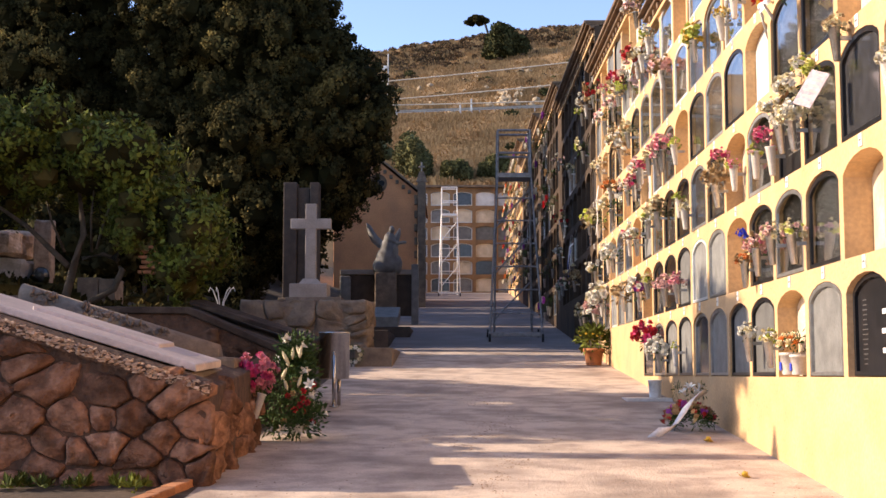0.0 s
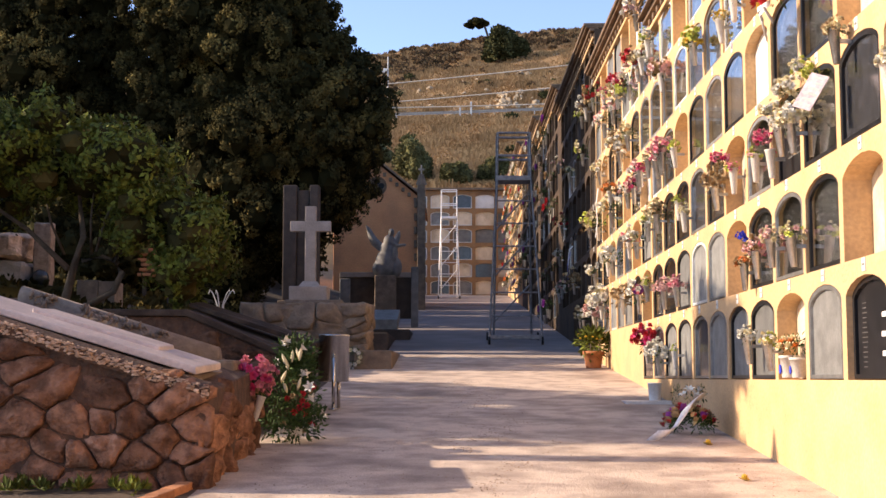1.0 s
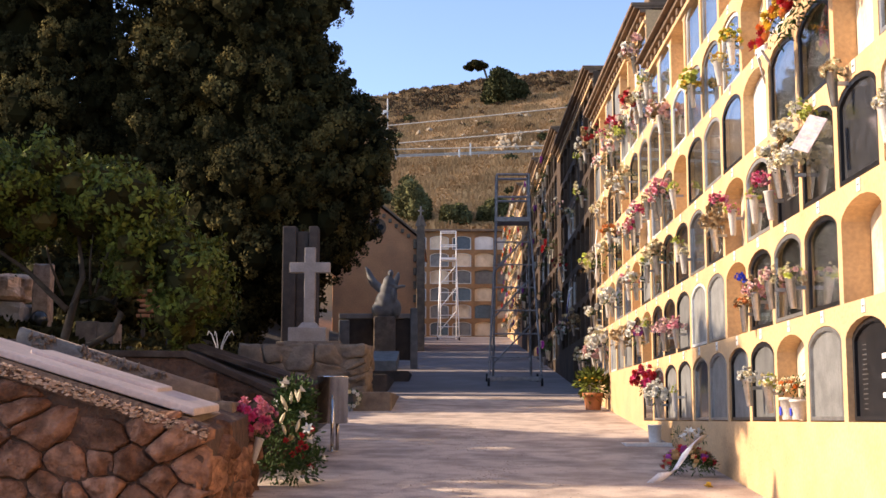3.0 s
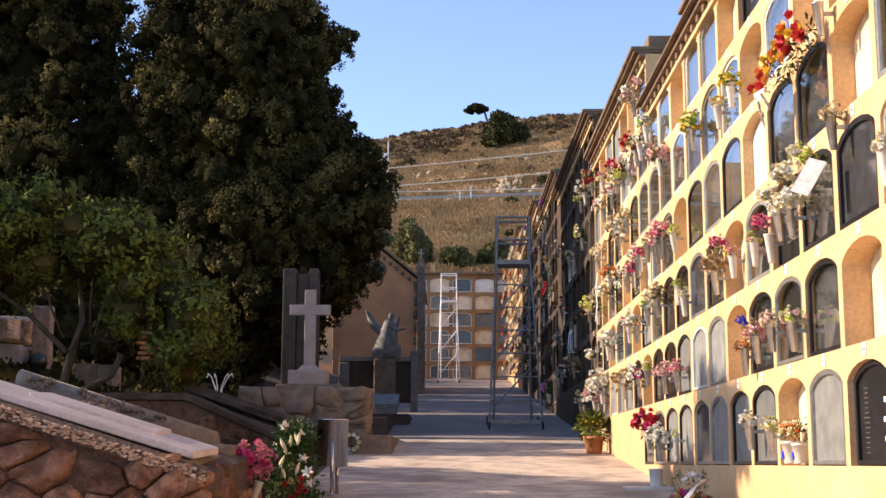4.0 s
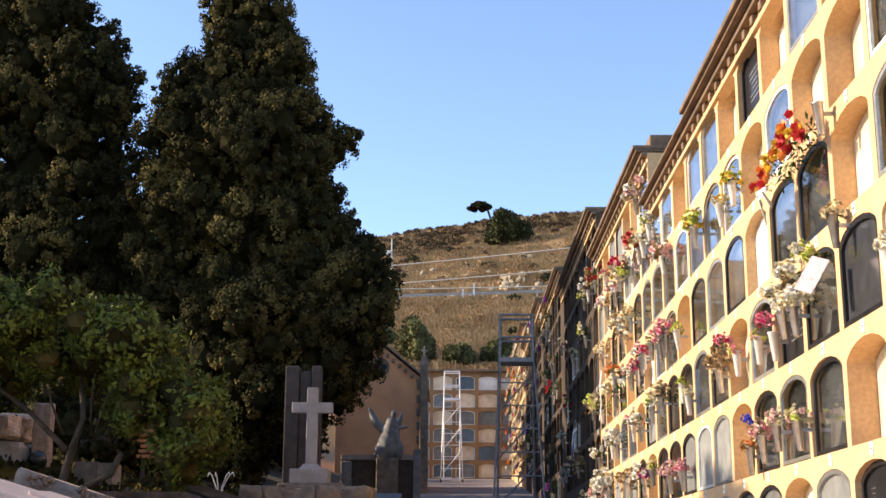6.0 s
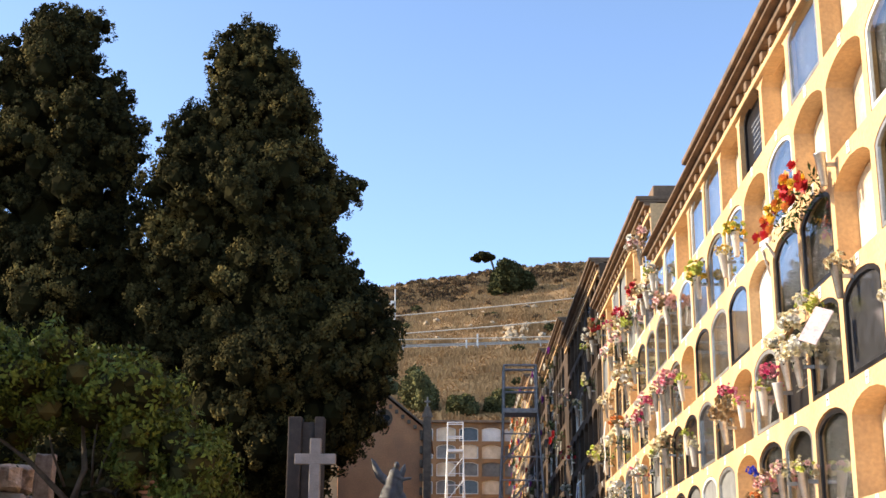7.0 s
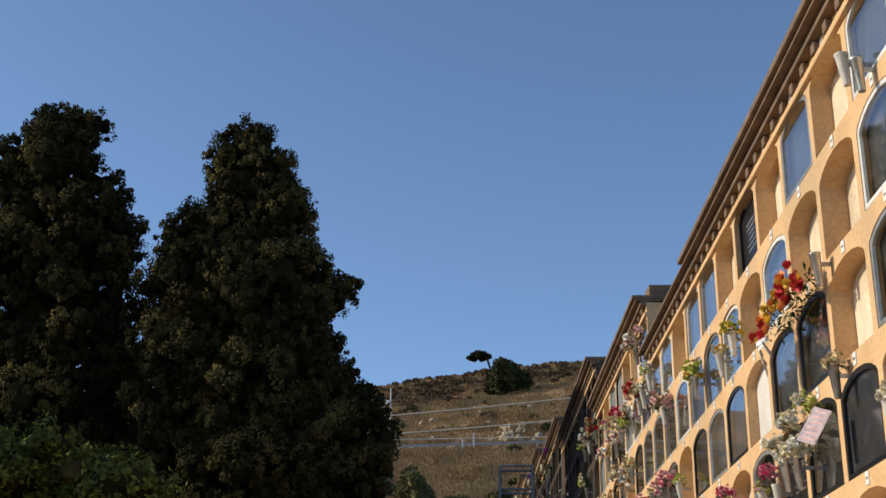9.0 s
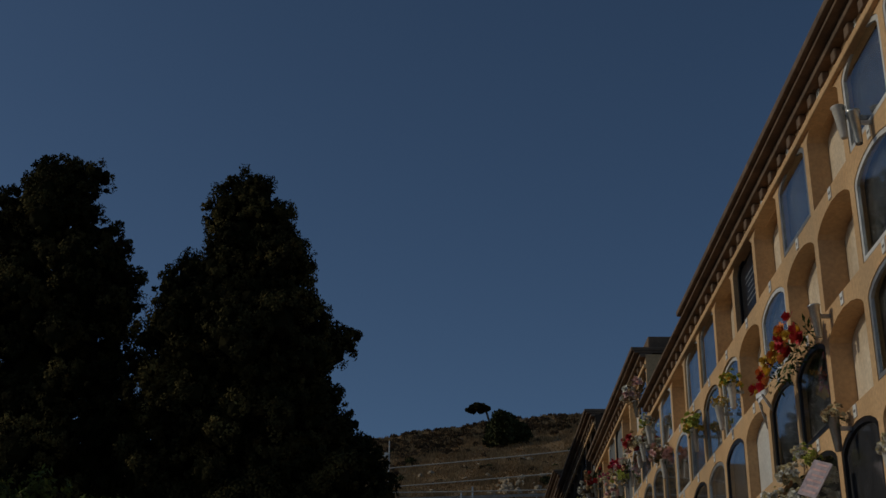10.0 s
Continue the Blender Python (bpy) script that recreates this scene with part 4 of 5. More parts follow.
def tufted(name, lobes, n, size, material, parent, seed, per=34, tuft=.17, width=.3, lift=.35, rise=.25):
    """A crown of dense little tufts that sit on the lobes; the leaves of a tuft face outwards."""
    g = np.random.default_rng(seed)
    lob = np.array(lobes)
    w = (lob[:, 3] * lob[:, 3] * lob[:, 4]) ** .67
    m = n // per * 4
    pick = g.choice(len(lob), m, p=w / w.sum())
    def unit(a):
        return a / np.linalg.norm(a, axis=1)[:, None]
    d = unit(g.normal(size=(m, 3)) + np.array([0, 0, rise]))
    rad = np.stack([lob[pick, 3], lob[pick, 3], lob[pick, 4]], 1)
    tc = lob[pick, :3] + d * rad * (1 - np.abs(g.normal(0, .16, m)))[:, None]
    # only tufts on the outside of the crown carry leaves
    bare = np.ones(m, bool)
    for i, (x, y, z, a, b) in enumerate(lobes):
        q = ((tc[:, 0] - x) / a) ** 2 + ((tc[:, 1] - y) / a) ** 2 + ((tc[:, 2] - z) / b) ** 2
        bare &= (q > .72) | (pick == i)
    keep = np.flatnonzero(bare)[:n // per]
    tc, d, m = tc[keep], d[keep], len(keep)
    ts = tuft * g.uniform(.5, 1.35, m)
    n = m * per
    ti = np.repeat(np.arange(m), per)
    e = unit(g.normal(size=(n, 3)) + d[ti] * .7)
    c = tc[ti] + e * (ts[ti] * g.random(n) ** .4)[:, None] * np.array([1, 1, 1.2])
    nrm = unit(e * .8 + d[ti] * .6 + g.normal(0, .38, (n, 3)))
    u = unit(np.cross(nrm, g.normal(size=(n, 3))) + np.array([0, 0, lift]) + e * .45)
    s = unit(np.cross(u, nrm))
    L = (size * g.uniform(.55, 1.5, n))[:, None]
    W = L * width
    P = np.stack([c - u * L * .5, c + s * W, c + u * L * .5, c - s * W], 1).reshape(-1, 3)
    return mesh_ob(name, P.tolist(), np.arange(4 * n).reshape(-1, 4).tolist(), material, parent)


def core(name, lobes, k, material, parent):
    """The dense inside of a crown: a knobbly body in every lobe."""
    bm = bmesh.new()
    for x, y, z, a, b in lobes:
        q = bmesh.ops.create_icosphere(bm, subdivisions=1, radius=1, matrix=Matrix.Translation((x, y, z)) @ Matrix.Diagonal((a * k, a * k, b * k, 1)))
    me = bpy.data.meshes.new(name)
    bm.to_mesh(me)
    bm.free()
    me.materials.append(material)
    o = new(name, me)
    o.parent = parent
    return o


sh = empty("shrub_tree", -4.6, 16.0, ground(-4.6, 16), "spreading evergreen shrub tree with bent grey limbs", "tree")
g0 = random.Random(40)
bx, by, bz = -4.6, 16.0, ground(-4.6, 16)
bm = bmesh.new()
limb(bm, [(-.3, 0, -.2), (-.2, 0, .4), (-.1, .05, .9), (.0, .1, 1.3), (-.1, .2, 1.9)], [.07, .06, .05, .04, .02])
limb(bm, [(-.25, 0, .1), (.15, -.05, .45), (.42, 0, .62), (.52, 0, .85), (.4, .05, 1.0), (.62, .1, 1.3), (.75, .1, 1.7)], [.055, .05, .047, .043, .037, .03, .015])
limb(bm, [(.0, .05, 1.0), (.25, .1, 1.06), (.45, .1, .98)], [.03, .028, .025])
limb(bm, [(-.15, 0, .9), (-.7, .1, 1.4), (-1.3, .2, 1.8)], [.04, .03, .015])
for i in range(3):
    a = g0.uniform(-.6, 1.0)
    p0 = Vector((a * .5, g0.uniform(-.2, .3), 1.1))
    limb(bm, [p0, p0 + Vector((a * .25, g0.uniform(-.2, .2), .4)), p0 + Vector((a * .7, g0.uniform(-.4, .4), .9 + g0.random() * .4))], [.022, .016, .006], 6)
part("limb", bm, M["bark"], sh, "bent grey limbs", True)
g = random.Random(14)
lobes = []
for i in range(210):
    u = g.uniform(-4.4, 1.6)
    # left of u -1.1 the crown is unseen, raised to shade the wall
    top = np.interp(u, [-4.4, -3, -2, -1.1, -.4, .4, .95, 1.1, 1.55, 1.75], [7.2, 7.0, 6.2, 4.9, 4.85, 4.7, 4.45, 4.1, 3.65, 3.35]) - bz
    low = np.interp(u, [-4.4, -.8, .2, .7, 1.2, 1.75], [3.6, 3.65, 3.6, 3.15, 2.35, 2.95]) - bz
    s = g.uniform(.22, .42)
    lobes.append((u, g.uniform(-2.5, -.5) if u < -1.5 else g.uniform(-.9, .3) if u > .5 else g.uniform(-.9, 2.0), g.uniform(low + s * .6, top - s * .8) if g.random() < .55 else top - s * .9 + g.uniform(-.2, .16), s, s * .8))
# further unseen lobes, added to shade the lane and the wall foot
for i in range(85):
    u, s = g.uniform(-4.6, -2.75), g.uniform(.3, .5)
    lobes.append((u, g.uniform(-2, 4.3), g.uniform(3.5, 5.3) - bz, s, s * .85))
tufted("crown", lobes, 110000, .075, M["leaf"], sh, 2, 26, .13, .24, .2)
core("inner_foliage", lobes, .72, M["cypress"], sh)
tw = empty("dry_plant", -3.93, 22, ground(-3.93, 22) + .24, "pale dry plant with curled stems", "plant")
bm = bmesh.new()
for s, hx in ((-1, .16), (1, .14), (1, .2), (-1, .06)):
    limb(bm, [(0, 0, -.4), (s * hx * .3, 0, .3), (s * hx * .8, 0, .5), (s * hx * 1.1, 0, .55), (s * hx * 1.25, 0, .48)], [.012, .011, .010, .014, .006], 6)
part("stems", bm, M["white_marble"], tw)

# added foliage that darkens the soil, where the ground lies in shade
ug = empty("undergrowth", -4.5, 21, ground(-4.5, 21), "low dark foliage added to darken the soil between the graves", "undergrowth", kind="stuff")
g = random.Random(77)
lobes = []
for i in range(150):
    x, y = g.uniform(-8, -2.2), g.uniform(16.9, 27)
    if y > 23 and x > -4:
        continue
    lobes.append((x + 4.5, y - 21, ground(x, y) - ground(-4.5, 21) + .05, g.uniform(.25, .5), g.uniform(.12, .3)))
crown("foliage", lobes, 16000, .1, M["cypress"], ug, 9, .35)
core("inner_foliage", lobes, .8, M["cypress"], ug)
# ---- old tombs behind the shrub
rt = empty("ruined_tomb", -6.8, 20, ground(-6.8, 20), "weathered pale stone tomb with a pillar", "tomb")
gz = ground(-6.8, 20)
bm = rough_box(-.9, .3, -.4, .5, -.3, 3.38 - gz, .07, 7, 1)
part("body", bm, M["cross"], rt)
bm = rough_box(-.95, .2, -.45, .55, 3.4 - gz, 3.8 - gz, .13, 7, 2)
part("cap", bm, M["coping"], rt)
bm = rough_box(.34, .62, -.12, .12, -.3, 4.0 - gz, .04, 8, 3)
part("pillar", bm, M["coping"], rt)
bm = bmesh.new()
bmesh.ops.create_uvsphere(bm, u_segments=14, v_segments=8, radius=.13, matrix=Matrix.Translation((.5, -.2, 3.12 - gz)))
part("urn", bm, M["dark"], rt, "dark round urn", True)
bm = bmesh.new()
box(bm, -5.68, -5.36, 19.6, 20.1, 2.2, 3.07, .01)
box(bm, -5.35, -5.1, 19.6, 20.1, 2.2, 3.05, .01)
tagged(part("tomb_box", bm, M["lichen"]), "plain grey stone box tomb under the shrub", "tomb")
tl = empty("tile_stack", -5.35, 23.5, ground(-5, 23.5), "stack of orange clay tiles behind the shrub", "tiles")
for i in range(6):
    bm = bmesh.new()
    box(bm, -.33 + .03 * (i % 3), .33 - .02 * (i % 2), -.15, .15, .7 + .09 * i, .76 + .09 * i, .012)
    part("tile", bm, M["brick"], tl)
bm = bmesh.new()
box(bm, -.26, -.2, -.05, .05, -.3, .698)
box(bm, .2, .26, -.05, .05, -.3, .698)
part("stand", bm, M["deep"], tl)
# tall monument behind the cross
mo = empty("pillar_monument", -3.15, 27, ground(-3.15, 27), "tall grey stone monument with paired pilasters in shade", "monument")
gz = ground(-3.15, 27)
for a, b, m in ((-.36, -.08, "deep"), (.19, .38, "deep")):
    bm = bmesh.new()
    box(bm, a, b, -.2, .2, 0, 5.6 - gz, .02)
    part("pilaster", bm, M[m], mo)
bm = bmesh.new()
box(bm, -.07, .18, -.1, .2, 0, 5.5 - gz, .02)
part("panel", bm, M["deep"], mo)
bm = bmesh.new()
box(bm, -.45, .47, -.28, .28, -.3, .7, .03)
part("base", bm, M["brown_stone"], mo)

# ---- cypresses
def profile(x, y, zs, left, right, zlow, seed, n, nl=300, s0=.45):
    """A crown whose reach to either side follows the heights zs."""
    g = random.Random(seed)
    t = empty("cypress_tree", x, y, ground(x, y), "tall dark green cypress with a ragged clumpy crown", "tree", "cypresses")
    gz = ground(x, y)
    lobes = []
    def reach(z, th):
        a, b = np.interp(z, zs[::-1], left[::-1]), np.interp(z, zs[::-1], right[::-1])
        return (a + b) / 2, max(.2, ((b - a) / 2 - .16) * (1 + .30 * noise.noise((z * 1.15, 1.6 * math.cos(th), 1.6 * math.sin(th) + seed))))
    for i in range(nl):
        z = zlow + (zs[0] - zlow) * (1 - math.sqrt(g.random()) * .999)
        th = g.uniform(0, 6.283)
        mid, half = reach(z, th)
        k = g.random() ** .35
        s = s0 * g.uniform(.6, 1.35) * min(1, half / .9 + .15)
        rr = max(0, half - s * 1.05) * k
        lobes.append((mid + rr * math.cos(th) - x, rr * 1.05 * math.sin(th), z - gz - s * .5, s, s * 1.25))
    for i in range(int(nl * .6)):
        z = zlow + (zs[0] - zlow) * (i + .5) / (nl * .6)
        th = (math.pi if i % 2 else 0) + g.uniform(-.6, .6)
        mid, half = reach(z, th)
        s = s0 * g.uniform(.35, 1.2) * min(1, half / .9 + .2)
        rr = max(0, half - s * 1.0 + g.uniform(-.5, .04) * min(1, half))
        lobes.append((mid + rr * math.cos(th) - x, rr * math.sin(th), min(z, zs[0] - .2 - s) - gz, s, s * g.uniform(.8, 1.2)))
    for i in range(int(nl * .5)):
        z = g.uniform(zlow + (zs[0] - zlow) * .25, zs[0] - .25)
        s = g.uniform(.12, .27)
        th = (math.pi if i % 2 else 0) + g.uniform(-.8, .8)
        mid, half = reach(z, th)
        rr = half - s + g.uniform(-.35, .1)
        lobes.append((mid + rr * math.cos(th) - x, rr * math.sin(th), min(z, zs[0] - .3 - s) - gz, s, s * g.uniform(1, 1.4)))
    for i in range(int(nl * .16)):
        z = g.uniform(zlow + 2, zs[0] - 1)
        th = (math.pi if i % 2 else 0) + g.uniform(-1.2, 1.2)
        mid, half = reach(z, th)
        s = g.uniform(.25, .5)
        rr = half + g.uniform(-.5, .0)
        for k in range(4):
            f = rr - .3 * k
            lobes.append((mid + f * math.cos(th) - x, f * math.sin(th), z - gz - .12 * k, s * (.5 + .2 * k), s * (.45 + .17 * k)))
    for i in range(70):
        z = zlow + (zs[0] - 1.2 - zlow) * i / 69
        a, b = np.interp(z, zs[::-1], left[::-1]), np.interp(z, zs[::-1], right[::-1])
        s = (b - a) * g.uniform(.16, .24)
        lobes.append(((a + b) / 2 + (b - a) * g.uniform(-.2, .2) - x, g.uniform(-.3, .3), z - gz, s, s * 1.1))
    tufted("crown", lobes, n, .08, M["cypress"], t, seed, 40, .14, .27, .35, .75)
    # dark core seen through the gaps, coloured as shade
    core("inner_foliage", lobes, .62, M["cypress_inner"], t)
    bm = bmesh.new()
    limb(bm, [(0, .3, -.4), (.05, .3, 2), (0, .2, 5), (.0, 0, zs[0] - gz - 4)], [.34, .26, .18, .05], 10)
    part("trunk", bm, M["bark"], t)
    return t


profile(-4.9, 30, [16.15, 15.85, 15.15, 14.6, 14.15, 13.7, 13.2, 12.65, 12.1, 11.85, 11.4, 11.1, 10.5, 10.0, 9.4, 8.85, 8.45, 7.9, 7.35, 6.9, 6.4, 5.8, 5.2, 4.4, 3.5],
        [-5.8, -5.9, -6.4, -6.45, -6.55, -6.5, -7.0, -7.3, -7.5, -7.7, -7.8, -7.9, -8, -8, -8, -8, -8, -8, -7.9, -7.7, -7.7, -7.6, -7.6, -7.4, -7.2],
        [-4.9, -4.6, -4.3, -3.85, -3.95, -3.15, -3.1, -3.15, -2.9, -2.3, -2.25, -2.6, -2.5, -2.45, -2.15, -1.85, -1.45, -1.15, -1.0, -1.1, -1.3, -1.6, -2.2, -3.8, -4.3], 3.6, 3, 360000, 430)
profile(-10.2, 31, [17.1, 16.85, 16.4, 15.9, 15.4, 15.1, 14, 13.4, 12.5, 11.9, 11, 9, 7, 5, 3.6], [-10.5, -11.2, -11.35, -12.1, -12.5, -12.6, -12.65, -12.75, -12.8, -13, -13, -13.2, -13.4, -13.4, -13],
        [-9.8, -9.35, -8.95, -9.0, -9.05, -8.45, -8.1, -7.75, -7.9, -8.1, -7.8, -7.4, -7.2, -7.2, -7.4], 3.6, 5, 230000, 380)
# cypress left of the view, added to shade the trees and ground beside it
profile(-15.2, 31.5, [15, 13, 10, 6, 4], [-15.6, -17, -18, -18.4, -18], [-14.8, -13.6, -12.6, -12.2, -12.6], 3.8, 6, 26000, 160)
# two cypresses hidden behind, added to shade the far lane and walls
profile(-7.0, 39.5, [13.5, 12, 10, 7, 5], [-7.4, -8.6, -10, -10.6, -10.4], [-6.6, -5.6, -4.6, -4.0, -4.4], 4.8, 8, 26000, 160)
profile(-8.2, 45.5, [14, 12.5, 10.5, 7.5, 5], [-8.6, -9.8, -11, -11.6, -11.4], [-7.8, -6.8, -5.6, -4.8, -5], 4.8, 9, 20000, 120)
# added backdrop: dark foliage stands in for deep shade under the trees
hd = empty("hedge", -9, 34, ground(-9, 34), "dark foliage mass added as shade under the cypresses", "hedge", kind="stuff")
g = random.Random(3)
lobes = [(g.uniform(-9, 4.7), g.uniform(-1, 1), g.uniform(.2, 3.6), g.uniform(.5, .8), g.uniform(.5, .8)) for i in range(120)]
crown("foliage", lobes, 26000, .16, M["cypress"], hd, 4)
core("inner_foliage", lobes, .8, M["cypress"], hd)

# ---- chapel, tombs and statue
ch = empty("chapel", -2.78, 50, street(48), "ochre rendered chapel with a gabled front and round window", "chapel")
def chp(name, bm, m, label=""):
    return at(ch, part(name, bm, M[m], ch, label))
v = [(-4.4, 3.5), (-1.15, 3.5), (-1.15, 8.25), (-2.78, 9.58), (-4.4, 8.25)]
o = at(ch, prism("wall", v, 48, 55, M["ochre"], ch, rise=0))
for s in (-1, 1):
    bm = bmesh.new()
    q = box(bm, -.12, 1.78, 47.8, 55.2, 0, .09, .01)
    for w in bm.verts:
        x = w.co.x
        w.co.x = -2.78 + s * x
        w.co.z += 9.66 - .82 * x
    chp("roof", bm, "brown_stone", "weathered tile roof")
    for i in range(7):
        bm = bmesh.new()
        x = .28 + .23 * i
        zc = 9.42 - .82 * x
        box(bm, -2.78 + s * x - .06, -2.78 + s * x + .06, 47.88, 48, zc - .12, zc + .02, .02)
        chp("corbel", bm, "brown_stone")
bm = bmesh.new()
bmesh.ops.create_cone(bm, cap_ends=True, segments=28, radius1=.36, radius2=.36, depth=.06, matrix=Matrix.Translation((-2.78, 47.99, 8.71)) @ Euler((radians(90), 0, 0)).to_matrix().to_4x4())
rw = chp("round_window", bm, "cornice")
bm = bmesh.new()
for i in range(4):
    a = math.pi / 2 * i
    bmesh.ops.create_cone(bm, cap_ends=True, segments=14, radius1=.115, radius2=.115, depth=.05, matrix=Matrix.Translation((-2.78 + .16 * math.cos(a), 47.955, 8.71 + .16 * math.sin(a))) @ Euler((radians(90), 0, 0)).to_matrix().to_4x4())
o = part("pane", bm, M["black"], rw, "dark quatrefoil panes")
o.matrix_parent_inverse = (Matrix.Translation(-ch.location)).inverted() @ Matrix.Identity(4) @ Matrix.Translation(-ch.location)
bm = bmesh.new()
box(bm, -1.28, -.98, 47.75, 48.1, 3.5, 8.75, .03)
chp("corner_pier", bm, "brown_stone", "brown stone corner pier")
bm = bmesh.new()
bmesh.ops.create_cone(bm, cap_ends=True, segments=4, radius1=.22, radius2=.08, depth=.4, matrix=Matrix.Translation((-1.13, 47.92, 8.95)))
chp("pinnacle", bm, "brown_stone")
bm = bmesh.new()
box(bm, -1.16, -1.10, 47.9, 47.95, 9.1, 9.5, .01)
box(bm, -1.24, -1.02, 47.9, 47.95, 9.30, 9.36, .01)
chp("finial_cross", bm, "cross")
for i in range(8):
    bm = bmesh.new()
    box(bm, -1.40, -1.285, 47.86, 48, 4.4 + .5 * i, 4.68 + .5 * i, .03)
    chp("quoin", bm, "brown_stone")

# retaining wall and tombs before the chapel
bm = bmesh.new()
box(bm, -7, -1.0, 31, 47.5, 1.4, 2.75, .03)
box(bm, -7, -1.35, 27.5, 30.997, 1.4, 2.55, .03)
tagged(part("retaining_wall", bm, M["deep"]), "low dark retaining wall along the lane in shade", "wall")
M["statue"] = mat("grey_statue_stone", (.24, .235, .235), (.15, .147, .147), 5, .8, .3, 40)
an = empty("family_tomb", -2.0, 36.5, 2.75, "grey stone family tomb with balustrade in shade", "tomb")
for x0, x1, z1 in ((-3.15, -2.85, 1.62), (-1.14, -.94, 1.95)):
    bm = bmesh.new()
    box(bm, x0 + 2, x1 + 2, -.15, .15, .02, z1, .03)
    part("post", bm, M["statue"], an)
bm = bmesh.new()
box(bm, -1.15, 1.04, -.1, .1, 1.66, 1.8, .02)
part("rail", bm, M["cross"], an)
bm = bmesh.new()
box(bm, -1.15, 1.04, -.05, .09, .5, 1.655, .02)
part("panel", bm, M["deep"], an)
lg = empty("tilted_ledger", -1.85, 33.2, 2.75, "plain grey ledger slab over a dark tomb", "tomb")
bm = bmesh.new()
q = box(bm, -.5, .5, -.8, .8, .0, .30, .02)
for v in bm.verts:
    if v.co.y > 0:
        v.co.z += .32
part("slab", bm, M["greystone"], lg)
# winged statue: one plain shape
bm = bmesh.new()
def blob(x, y, z, a, b, c):
    bmesh.ops.create_icosphere(bm, subdivisions=3, radius=1, matrix=Matrix.Translation((x, y, z)) @ Matrix.Diagonal((a, b, c, 1)))
blob(0, 0, .45, .36, .3, .5); blob(.06, 0, .85, .26, .22, .38); blob(.12, -.03, 1.18, .2, .17, .26); blob(.19, -.08, 1.50, .105, .11, .135)
blob(-.2, -.05, .25, .26, .24, .3); blob(.36, 0, .3, .2, .22, .34); blob(.3, -.1, .75, .13, .14, .3)
limb(bm, [(.0, .12, .9), (-.2, .16, 1.02), (-.40, .17, 1.2), (-.52, .17, 1.42), (-.60, .16, 1.62), (-.70, .15, 1.78)], [.13, .15, .15, .12, .08, .02], 10)
limb(bm, [(.2, .12, 1.0), (.34, .16, 1.2), (.42, .17, 1.42), (.46, .17, 1.6)], [.12, .12, .09, .02], 10)
limb(bm, [(.2, -.12, 1.15), (.42, -.16, 1.02), (.6, -.18, 1.06), (.7, -.18, 1.05)], [.08, .07, .055, .05])
st = part("statue", bm, M["statue"], None, "", True)
rm = st.modifiers.new("one_shape", "REMESH")
rm.mode, rm.voxel_size, rm.use_smooth_shade = "VOXEL", .035, True
st.location, st.scale = (-1.85, 36.3, 4.43), (.82, .82, .82)
tagged(st, "grey winged stone statue on a tomb post", "statue")
bm = bmesh.new()
box(bm, -2.15, -1.55, 36.05, 36.34, 2.76, 4.44, .03)
tagged(part("pedestal", bm, M["lichen"]), "grey stone pedestal carrying the statue", "pedestal")

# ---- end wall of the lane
# ochre taken darker: the end wall's shade is put into the colour
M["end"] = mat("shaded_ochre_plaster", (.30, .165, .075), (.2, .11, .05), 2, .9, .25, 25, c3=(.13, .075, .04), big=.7)


